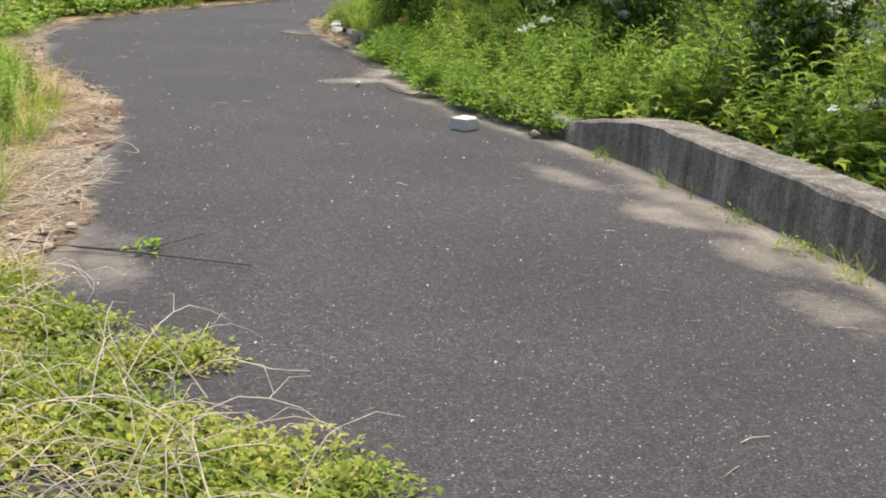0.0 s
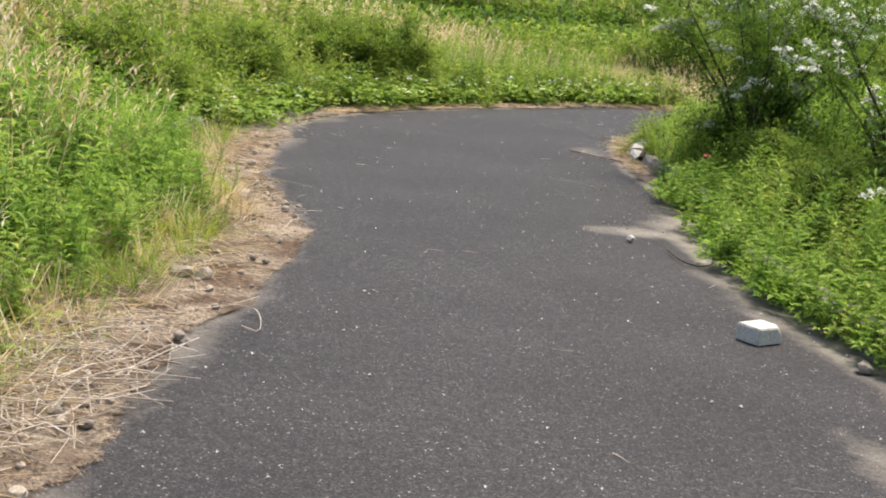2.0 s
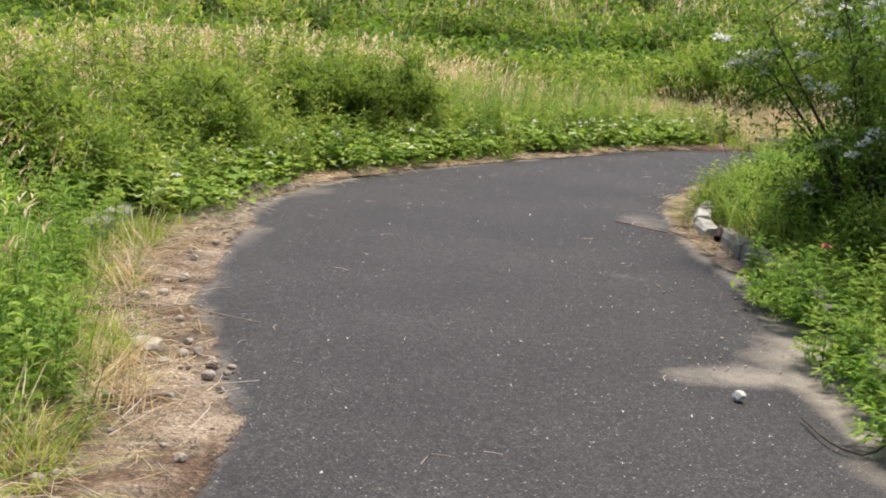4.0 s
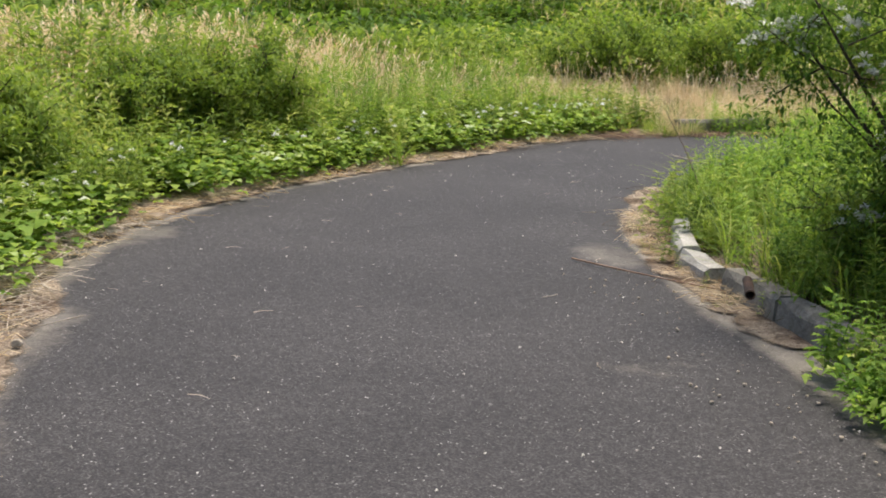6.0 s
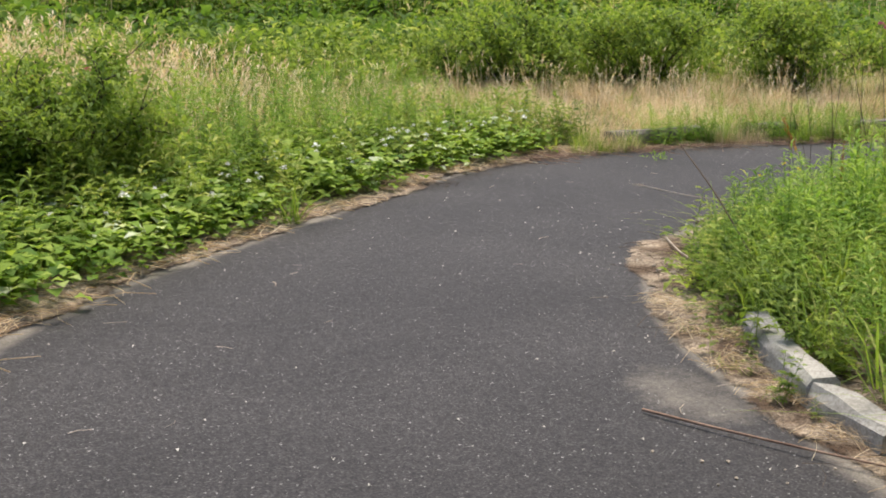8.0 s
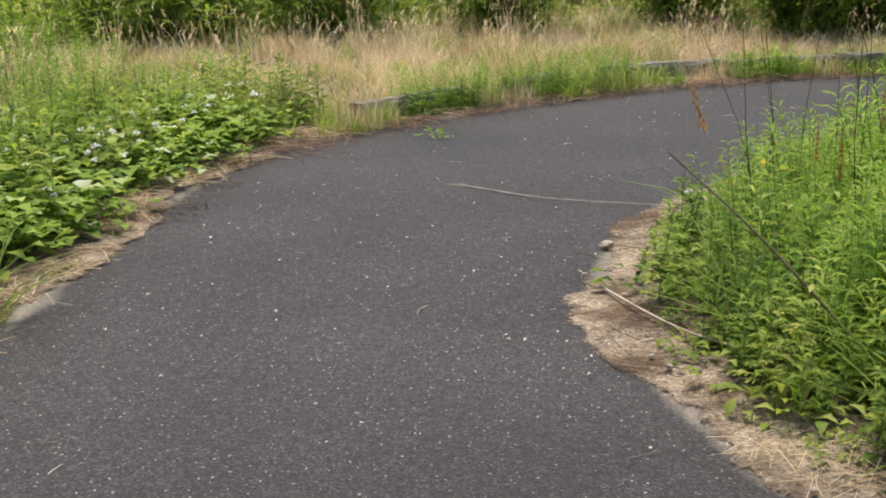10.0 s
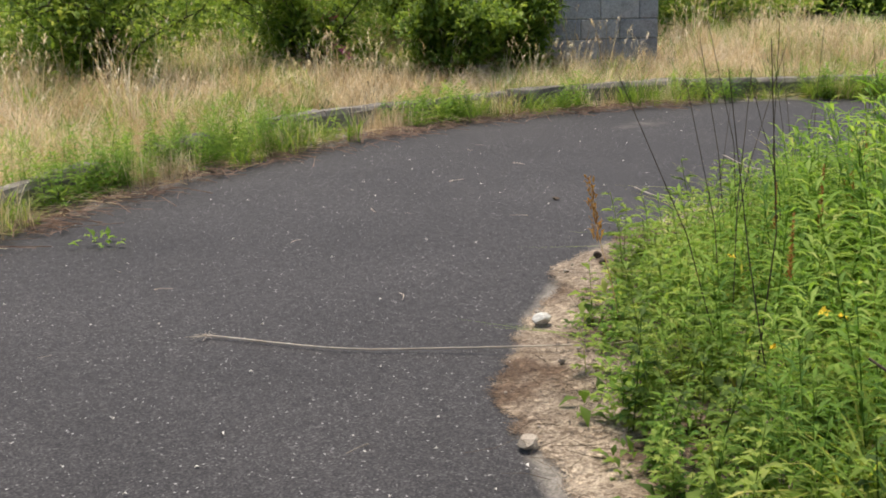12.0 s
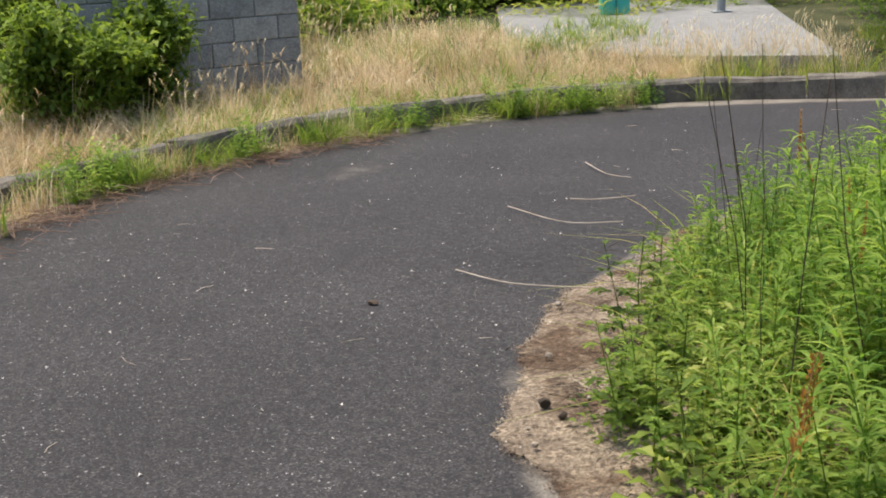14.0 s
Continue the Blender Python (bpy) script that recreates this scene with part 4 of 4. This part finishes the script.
SHAPES = [leaf_clump(0.8, 520, 0.11, 0.5, 1.0), leaf_clump(0.8, 520, 0.09, 0.5, 1.25), leaf_clump(0.9, 520, 0.12, 0.4, 0.9)]
FAR_MATS = [DARK, GREEN, YELLOW]
far_meshes = {}
for i, (x, y, h) in enumerate(far_bushes()):
    if 19.0 < x < 26 and 13 < y < 20:
        continue
    k, m = rng.integers(0, 3), int(rng.choice([0, 0, 1, 1, 2]))
    if (k, m) not in far_meshes:
        me = array_mesh("bush", *SHAPES[k])
        me.materials.append(FAR_MATS[m])
        far_meshes[(k, m)] = me
    ob = link("bush", far_meshes[(k, m)], FAR_MATS[m], None, ["dark green bush at the field's edge", "leafy green bush at the field's edge", "yellowish green bush at the field's edge"][m], "bush", "bushes round the field")
    ob.matrix_world = pose(x, y, 0.05, 0, 0, U(0, 360)) @ Matrix.Diagonal((h * 1.1, h * 1.1, h, 1))

ring = []
hts = []
for i in range(5200):
    a = radians(U(-80, 125))
    q = 22.5 + 19 * U(0, 1)
    ring.append((6 + math.sin(a) * q, 12 + math.cos(a) * q))
    hts.append(max(0, (q - 24) * 0.2) + U(-0.1, 0.9))
ring, hts = np.array(ring), np.array(hts)
ok = ~((ring[:, 0] > 17) & (ring[:, 0] < 27) & (ring[:, 1] > 12) & (ring[:, 1] < 19))
p, d = L((3.5, 16.2), (15.2, 20.6), 380, 5.6, 9.0, 1.0)
spread_out("field_hedge", BRUSH, p, GREEN, "mixed green bushes bordering the straw field", "bushes", scale=(0.8, 1.7))
p, d = L((3.5, 16.2), (15.2, 20.6), 260, 6.4, 9.5, 1.0)
spread_out("field_hedge_dark", BRUSH, p, DARK, "dark green bushes bordering the straw field", "bushes", scale=(1.0, 2.1))
mid = ring[ok][::4]
spread_out("slope_bushes", BRUSH, mid, GREEN, "lighter green bushes on the wooded slope", "bushes", scale=(0.8, 1.6), heights=hts[ok][::4] + 0.4)
spread_out("far_woods", BRUSH, ring[ok], DARK, "dark green wood edge beyond the field", "woods", scale=(1.0, 2.0), heights=hts[ok])
spread_out("far_reeds", STRAWS, ring[ok][::2], STRAW, "tall brown reeds in front of the wood", "reeds", scale=(1.6, 2.8), heights=hts[ok][::2] + 0.2)

# ---- kerbs ----
def kerb_block(parent, a, b, h, w, side, z=-0.06, lean=0.0, material=None, name="kerb_stone"):
    """One kerb stone from a to b, its face on the lane side, chamfered on top."""
    a, b = np.array(a, float), np.array(b, float)
    t = (b - a) / np.linalg.norm(b - a)
    o = np.array([-t[1], t[0]]) * side
    prof = [(0.0, z), (0.012, h - 0.03), (0.035, h), (w - 0.02, h + 0.004), (w, h - 0.02), (w, z)]
    bm = bmesh.new()
    loops = []
    g = 0.006
    length = np.linalg.norm(b - a)
    for f in (g, length * 0.33, length * 0.66, length - g):
        c = a + t * f
        loops.append([bm.verts.new((*(c + o * (x + rng.normal(0, 0.004))), y + (rng.normal(0, 0.005) if y > 0 else 0))) for x, y in prof])
    for p, q in zip(loops, loops[1:]):
        for i in range(len(prof)):
            j = (i + 1) % len(prof)
            bm.faces.new((p[i], p[j], q[j], q[i]))
    bm.faces.new(loops[0][::-1])
    bm.faces.new(loops[-1])
    bmesh.ops.recalc_face_normals(bm, faces=bm.faces)
    return part(name, bm, material or CONCRETE, parent)

def kerb_row(points, step, h, w, side, label, skip=(), material=None):
    root = tagged(new("kerb"), label, "kerb", kind="structure")
    line = spline(points, 200)
    s = np.r_[0, np.cumsum(np.linalg.norm(np.diff(line, axis=0), axis=1))]
    n = max(1, int(s[-1] / step))
    at = np.linspace(0, s[-1], n + 1)
    q = np.stack([np.interp(at, s, line[:, k]) for k in range(2)], 1)
    for i in range(n):
        if i not in skip:
            kerb_block(root, q[i], q[i + 1], h + rng.normal(0, 0.008), w, side, material=material)
    return root

kerb_row([(10.4, 21.62), (12.2, 21.72), (13.75, 21.52), (14.8, 21.0), (15.9, 20.18), (16.65, 19.5), (17.05, 18.8), (17.42, 18.0), (17.56, 17.2), (17.55, 16.4), (17.2, 15.2), (16.4, 13.0)], 0.6, 0.16, 0.16, 1, "weathered grey concrete kerb stones edging the bend", skip=(2, 4), material=DARK_CONCRETE)
kerb_row([(6.98, 15.7), (6.56, 14.92), (6.39, 14.28)], 0.5, 0.105, 0.14, 1, "pale broken concrete kerb stones on the inner bend", material=PALE_CONCRETE)
kerb_row([(5.2, 8.9), (5.35, 9.9), (5.8, 11.3), (6.14, 12.5), (6.3, 13.6), (6.38, 14.1)], 0.6, 0.125, 0.15, -1, "overgrown grey concrete kerb stones", skip=(3,))
kerb_row([(5.03, 7.34), (5.08, 8.0), (5.2, 8.85)], 0.5, 0.12, 0.2, -1, "low broken concrete kerb stones under weeds")
kerb_row([(2.02, 13.3), (2.24, 14.2)], 0.9, 0.14, 0.15, 1, "pale concrete kerb stone half buried in weeds", material=PALE_CONCRETE)

def tall_kerb():
    """The tall cast kerb by the start, its end rounded down to the lane."""
    line = spline([(-0.3, -7.2), (2.1, -2.1), (3.66, 1.5), (4.36, 3.9), (4.74, 5.55), (4.93, 6.45), (5.0, 7.3)], 90)
    o = outward(line, -1)
    s = np.arange(90) / 89
    end = np.linalg.norm(line - line[-1], axis=1)
    h = 0.28 - 0.15 * np.clip(1 - end / 1.2, 0, 1) ** 1.5
    cross = [(0.0, -0.08), (0.012, 0.5), (0.022, 0.94), (0.038, 1.0), (0.18, 1.01), (0.31, 1.0), (0.33, 0.93), (0.33, -0.08)]
    bm = bmesh.new()
    rows = []
    for c, n, hh in zip(line, o, h):
        rows.append([bm.verts.new((*(c + n * (x + rng.normal(0, 0.004))), (z * hh if z > 0 else z) + (rng.normal(0, 0.005) if z > 0 else 0))) for x, z in cross])
    for p, q in zip(rows, rows[1:]):
        for i in range(len(cross) - 1):
            bm.faces.new((p[i], p[i + 1], q[i + 1], q[i]))
        for i in (2, 3, 5, 6):
            bm.edges.get((p[i], q[i])).smooth = False
    bm.faces.new(rows[0])
    bm.faces.new(rows[-1][::-1])
    bmesh.ops.recalc_face_normals(bm, faces=bm.faces)
    for f in bm.faces:
        f.smooth = True
    part("kerb_wall", bm, CAST, None)
    tagged(bpy.data.objects["kerb_wall"], "thick cast concrete kerb with rounded worn end", "kerb", kind="structure")

tall_kerb()

# ---- stones ----
def stone(name, x, y, size, material, label, flat=0.7, z=0.0, turn=None, category="stone", group="", cut=7):
    """A broken stone: a ball cut by planes."""
    bm = bmesh.new()
    bmesh.ops.create_icosphere(bm, subdivisions=2, radius=1)
    for _ in range(cut):
        n = Vector(rng.standard_normal(3)).normalized()
        bmesh.ops.bisect_plane(bm, geom=bm.verts[:] + bm.edges[:] + bm.faces[:], plane_co=n * U(0.55, 0.8), plane_no=n, clear_outer=True)
        bmesh.ops.holes_fill(bm, edges=[e for e in bm.edges if e.is_boundary])
    bmesh.ops.scale(bm, vec=(size / 2, size / 2 * U(0.7, 1), size / 2 * flat), verts=bm.verts)
    low = min(v.co.z for v in bm.verts)
    bmesh.ops.translate(bm, vec=(0, 0, -low * 0.72), verts=bm.verts)
    bmesh.ops.recalc_face_normals(bm, faces=bm.faces)
    ob = part(name, bm, material, None)
    ob.matrix_world = pose(x, y, z, 0, 0, U(0, 360) if turn is None else turn)
    return tagged(ob, label, category, group)

def slab_block(x, y, turn):
    """The loose cut block on the asphalt: a bevelled box with a chipped corner."""
    bm = bmesh.new()
    bmesh.ops.create_cube(bm, size=1)
    bmesh.ops.scale(bm, vec=(0.175, 0.145, 0.085), verts=bm.verts)
    bmesh.ops.bisect_plane(bm, geom=bm.verts[:] + bm.edges[:] + bm.faces[:], plane_co=(0.07, -0.055, 0.028), plane_no=(0.5, -0.6, 0.45), clear_outer=True)
    bmesh.ops.holes_fill(bm, edges=[e for e in bm.edges if e.is_boundary])
    bmesh.ops.bevel(bm, geom=bm.edges[:], offset=0.006, segments=2, affect="EDGES")
    bmesh.ops.translate(bm, vec=(0, 0, 0.0425), verts=bm.verts)
    bmesh.ops.recalc_face_normals(bm, faces=bm.faces)
    ob = part("stone_block", bm, WHITE_STONE, None)
    ob.matrix_world = pose(x, y, -0.004, 0, 0, turn)
    tagged(ob, "loose pale cut stone block on the asphalt", "stone block")

slab_block(4.58, 7.93, 24)
stone("stone", 4.88, 7.48, 0.10, STONE, "small pale stone at the kerb's foot")
stone("stone", 4.81, 10.26, 0.075, WHITE_STONE, "small white stone on the asphalt")
stone("stone", 5.25, 8.75, 0.17, PALE_CONCRETE, "pale concrete lump beside the kerb")
stone("stone", 1.96, 8.6, 0.12, STONE, "angular pale stone on the sandy verge")
stone("stone", 1.86, 8.62, 0.13, STONE, "angular pale stone on the sandy verge")
stone("stone", 2.3, 11.0, 0.2, STONE, "flat reddish stone at the asphalt's edge", 0.4)
stone("stone", 9.77, 18.38, 0.085, WHITE_STONE, "cut pale stub lying on the sand", 0.6, 0.012)
stone("stone", 8.62, 18.05, 0.075, STONE, "round tan stone on the sand", 0.6, 0.0)
stone("stone", 12.08, 19.05, 0.05, TWIG, "dark clod lying on the asphalt", 0.4)
stone("stone", 10.83, 18.46, 0.05, BARK, "dark brown clod on the sand", 0.7, 0.01)
stone("stone", 10.73, 18.41, 0.035, BARK, "dark brown clod on the sand", 0.7, 0.01)
for i in range(170):
    q, _ = L((1.0, 5.0), (2.9, 14.6), 1, -0.12, 0.45)
    stone("pebble", *q[0], U(0.018, 0.065), STONE, "small pale pebble on the sandy verge", 0.7, 0.004, category="pebble", group="pebbles on the verge", cut=3)
for i in range(110):
    q, _ = R((5.3, 10.6), (6.4, 14.6), 1, -0.6, 0.1)
    stone("pebble", *q[0], U(0.007, 0.02), STONE, "small pale chip on the asphalt edge", 0.6, -0.002, category="pebble", group="pebbles by the kerb", cut=3)
for i in range(60):
    q, _ = R((6.6, 15.4), (13.0, 17.7), 1, -0.1, 0.55)
    stone("pebble", *q[0], U(0.01, 0.032), STONE, "small tan pebble on the sand", 0.7, 0.012, category="pebble", group="pebbles on the sand", cut=3)

def tar_debris():
    """Chips and bits of straw lying loose on the tar."""
    k = rng.integers(60, 400, 900)
    f = rng.random(900)[:, None]
    p = LEFT[k] * f + RIGHT[k] * (1 - f)
    chip = [leaf((0, 0, 0.004), (1, 0.2, 0.1), 0.014, 0.01, 0.4), leaf((0, 0, 0.005), (1, -0.3, 0.2), 0.01, 0.009, 0.5)]
    spread_out("loose_chips", chip, p[:620], WHITE_STONE, "tiny pale stone chips scattered on the asphalt", "chips", heights=np.full(620, 0.008), scale=(0.6, 1.5))
    bits = [stem([(0, 0, 0.004), (0.03, 0.012, 0.006), (0.07, 0.01, 0.005)], 0.0014), stem([(0, 0, 0.004), (0.02, -0.012, 0.006), (0.05, -0.03, 0.005)], 0.0014)]
    spread_out("loose_straw", bits, p[780:], PALE_TWIG, "short straw bits scattered on the asphalt", "straw bits", heights=np.full(120, 0.008), scale=(0.5, 1.8), tilt=0.0)

tar_debris()

# ---- single stalks and twigs ----
def stalk(name, pts, r, material, label, category="stalk", brush=False):
    line = spline(pts, 14)
    v, t = stem(line, r, r * 0.6, 5)
    ob = link(name, array_mesh(name, v, t, True), material, None, label, category)
    if brush:
        v, t = pack([stem([line[0], line[0] + np.array([U(-0.09, 0.02), U(-0.05, 0.05), U(0, 0.02)])], 0.0012) for _ in range(22)])
        link("root_tuft", array_mesh("root_tuft", v, t), PALE_TWIG, ob)
    return ob

stalk("stalk", [(9.2, 19.5, 0.012), (9.23, 18.97, 0.01), (9.36, 18.6, 0.012), (9.54, 18.08, 0.03), (9.62, 17.9, 0.05)], 0.0042, PALE_TWIG, "long bleached stalk with frayed roots across the lane", brush=True)
stalk("stalk", [(8.03, 17.63, 0.02), (7.85, 17.3, 0.03), (7.74, 17.06, 0.035), (7.66, 16.85, 0.05), (7.6, 16.5, 0.07)], 0.0055, PALE_TWIG, "pale curved stalk lying on the sand")
stalk("twig", [(5.94, 14.99, 0.012), (6.05, 14.7, 0.015), (6.2, 14.35, 0.02), (6.35, 14.0, 0.03)], 0.006, RUST_STALK, "brown twig lying on the sandy patch", "twig")
stalk("twig", [(1.0, 5.75, 0.04), (1.28, 5.6, 0.012), (1.54, 5.45, 0.012), (1.88, 5.61, 0.012)], 0.0035, BARK, "thin brown twig reaching over the asphalt", "twig")
stalk("twig", [(1.05, 5.7, 0.04), (1.28, 5.58, 0.014), (1.56, 5.33, 0.012), (1.89, 5.0, 0.012)], 0.0045, BARK, "thin brown twig reaching over the asphalt", "twig")
stalk("twig", [(4.96, 9.98, 0.012), (4.92, 9.65, 0.015), (5.03, 9.55, 0.012), (5.42, 9.84, 0.08)], 0.005, BARK, "curved brown twig by the kerb", "twig")
stalk("twig", [(2.03, 8.14, 0.01), (2.17, 8.01, 0.02), (2.16, 7.71, 0.01), (2.09, 7.78, 0.01)], 0.003, PALE_TWIG, "thin hooked dry stem on the asphalt", "twig")
for pts in ([(13.73, 18.42, 0.02), (13.3, 18.16, 0.02), (13.12, 17.9, 0.05)], [(13.85, 18.08, 0.02), (13.8, 17.95, 0.02), (13.7, 17.75, 0.05)], [(14.9, 17.88, 0.02), (14.5, 17.8, 0.02), (14.2, 17.7, 0.05)], [(12.51, 18.71, 0.012), (12.26, 18.49, 0.012), (12.03, 18.19, 0.04)]):
    stalk("stalk", pts, 0.0038, PALE_TWIG, "pale dry stalk sticking out of the weeds")
stalk("dead_stem", [(7.55, 16.3, 0.2), (7.61, 16.67, 0.45), (7.66, 17.07, 0.68)], 0.005, TWIG, "dark bare stem leaning over the lane", "stem")
plume_root = stalk("plume_grass", [(9.73, 18.06, 0.02), (9.6, 18.07, 0.25), (9.43, 18.07, 0.45), (9.31, 18.07, 0.67)], 0.002, STRAW, "tan feathery grass plume leaning over the sand", "grass plume")
out = [leaf((9.43 - 0.13 * f + U(-.012, .012), 18.07 + U(-.012, .012), 0.42 + 0.25 * f), (math.cos(k * 2.4) - 0.8, math.sin(k * 2.4), 2.0), 0.04 * (1.2 - f * 0.6), 0.009) for k in range(60) for f in [k / 60]]
link("plume", array_mesh("plume", *pack(out)), SORREL, plume_root)

def sprig(x, y, size=0.16):
    v, t = leaf_clump(size, 22, 0.05, 0.5, 0.4)
    ob = link("leafy_sprig", array_mesh("leafy_sprig", v + np.array([x, y, 0.0]), t), BRIGHT, None, "small green sprig growing from the asphalt", "sprig", kind="stuff")

sprig(10.35, 20.85, 0.12)
sprig(1.56, 5.47, 0.08)
v, t = pack([(a + np.array([6.12 + U(-.05, .05), 19.1 + U(-.05, .05), 0]), b) for a, b in [GRASS[0], GRASS[1], GRASS[2], FINE_GRASS[0]]])
link("grass_tuft", array_mesh("grass_tuft", v, t), GREEN, None, "upright green grass tuft at the asphalt edge", "grass tuft")

def pipe():
    """A short rusted pipe resting on the kerb, its dark mouth open."""
    bm = bmesh.new()
    rings = []
    for x, r in ((0, 0.024), (0.2, 0.024), (0.2, 0.019), (0.02, 0.019), (0, 0.019)):
        rings.append([bm.verts.new((x, math.cos(a) * r, math.sin(a) * r)) for a in np.linspace(0, 2 * np.pi, 14, endpoint=False)])
    for p, q in zip(rings, rings[1:] + rings[:1]):
        for i in range(14):
            bm.faces.new((p[i], p[(i + 1) % 14], q[(i + 1) % 14], q[i]))
    bmesh.ops.recalc_face_normals(bm, faces=bm.faces)
    ob = part("pipe", bm, RUST, None)
    ob.matrix_world = pose(6.04, 13.28, 0.185, 0, -8, 62)
    tagged(ob, "short rusty brown pipe lying on the kerb", "pipe")

pipe()

# ---- flowers among the weeds ----
def blossoms(name, places, protos, material, label, scale=(0.5, 0.9)):
    pl = np.array(places, float)
    ob = spread_out(name, protos, pl[:, :2], material, label, "flowers", scale=scale, heights=pl[:, 2])

p, d = L((2.9, 14.5), (9.8, 21.4), 170, 0.2, 1.1)
blossoms("vine_flowers", np.c_[p, np.full(170, 0.24) + rng.random(170) * 0.12], FLOWERS, PETAL, "small white flowers scattered over the vines")
blossoms("yellow_flowers", [(8.58, 17.24, 0.5), (8.66, 17.2, 0.47), (8.5, 17.35, 0.42), (9.3, 17.6, 0.45)], FLOWERS, YELLOW_PETAL, "small yellow flowers above the weeds", (0.35, 0.55))
blossoms("pink_flowers", [(4.9, 19.2, 1.0), (5.9, 11.6, 0.45), (4.6, 19.3, 0.95)], FLOWERS, PINK_PETAL, "small pink flower on a shrub", (0.8, 1.1))

# ---- the far side: block wall, concrete pad, box, post ----
def block_wall():
    """A short wall of concrete blocks in courses with recessed mortar."""
    root = tagged(new("block_wall"), "grey concrete block wall overgrown with shrubs", "wall", kind="structure")
    root.matrix_world = pose(18.5, 20.0, 0.0, 0, 0, 118)
    bm = bmesh.new()
    bmesh.ops.create_cube(bm, size=1)
    bmesh.ops.scale(bm, vec=(1.98, 0.17, 0.98), verts=bm.verts)
    bmesh.ops.translate(bm, vec=(1.0, 0, 0.49), verts=bm.verts)
    part("mortar", bm, MORTAR, root)
    bm = bmesh.new()
    bmesh.ops.create_cube(bm, size=1)
    bmesh.ops.scale(bm, vec=(0.55, 0.17, 1.2), verts=bm.verts)
    bmesh.ops.translate(bm, vec=(1.7, 0, 1.58), verts=bm.verts)
    part("mortar", bm, MORTAR, root)
    for k in range(11):
        x = -0.2 if k % 2 else 0.0
        while x < 1.99:
            a, b = max(x, 0), min(x + 0.39, 2.0)
            x += 0.4
            if b - a < 0.05 or (k >= 5 and a < 0.2 * (k - 4)):
                continue
            bm = bmesh.new()
            bmesh.ops.create_cube(bm, size=1)
            bmesh.ops.scale(bm, vec=(b - a, 0.19, 0.19), verts=bm.verts)
            bmesh.ops.bevel(bm, geom=bm.edges[:], offset=0.006, segments=1, affect="EDGES")
            bmesh.ops.translate(bm, vec=((a + b) / 2, 0, 0.1 + 0.2 * k), verts=bm.verts)
            part("block", bm, BLOCK, root)

block_wall()

def pad():
    bm = bmesh.new()
    c = [(18.9, 15.1), (19.7, 16.9), (22.9, 18.0), (29, 17.8), (29, 13.5), (24.6, 14.2)]
    top = [bm.verts.new((x, y, 0.16)) for x, y in c]
    low = [bm.verts.new((x, y, -0.1)) for x, y in c]
    bm.faces.new(top)
    for i in range(len(c)):
        j = (i + 1) % len(c)
        bm.faces.new((top[i], low[i], low[j], top[j]))
    bmesh.ops.recalc_face_normals(bm, faces=bm.faces)
    ob = part("pavement", bm, PAD, None)
    tagged(ob, "pale grey concrete pad beyond the kerb", "pavement", kind="structure")

pad()

def bevelled_box(name, parent, size, at, material, label="", bevel=0.02):
    bm = bmesh.new()
    bmesh.ops.create_cube(bm, size=1)
    bmesh.ops.scale(bm, vec=size, verts=bm.verts)
    bmesh.ops.bevel(bm, geom=bm.edges[:], offset=bevel, segments=2, affect="EDGES")
    bmesh.ops.translate(bm, vec=at, verts=bm.verts)
    return part(name, bm, material, parent, label)

bin_root = tagged(new("storage_box"), "bright teal plastic box pair on the pad", "box")
bin_root.matrix_world = pose(25.6, 16.28, 0.16, 0, 0, 5)
bevelled_box("box_half", bin_root, (0.3, 0.18, 0.3), (0, 0.1, 0.15), TEAL)
bevelled_box("box_half", bin_root, (0.3, 0.18, 0.3), (0, -0.1, 0.15), TEAL)
post = tagged(new("post"), "grey painted steel post on the pad", "post")
post.matrix_world = pose(25.0, 14.9, 0.16)
v, t = stem([(0, 0, 0), (0, 0, 1.5), (0, 0, 3.0)], 0.06, 0.06, 12)
link("pole", array_mesh("pole", v, t, True), STEEL, post)
bevelled_box("base_plate", post, (0.25, 0.25, 0.02), (0, 0, 0.01), STEEL, "", 0.004)
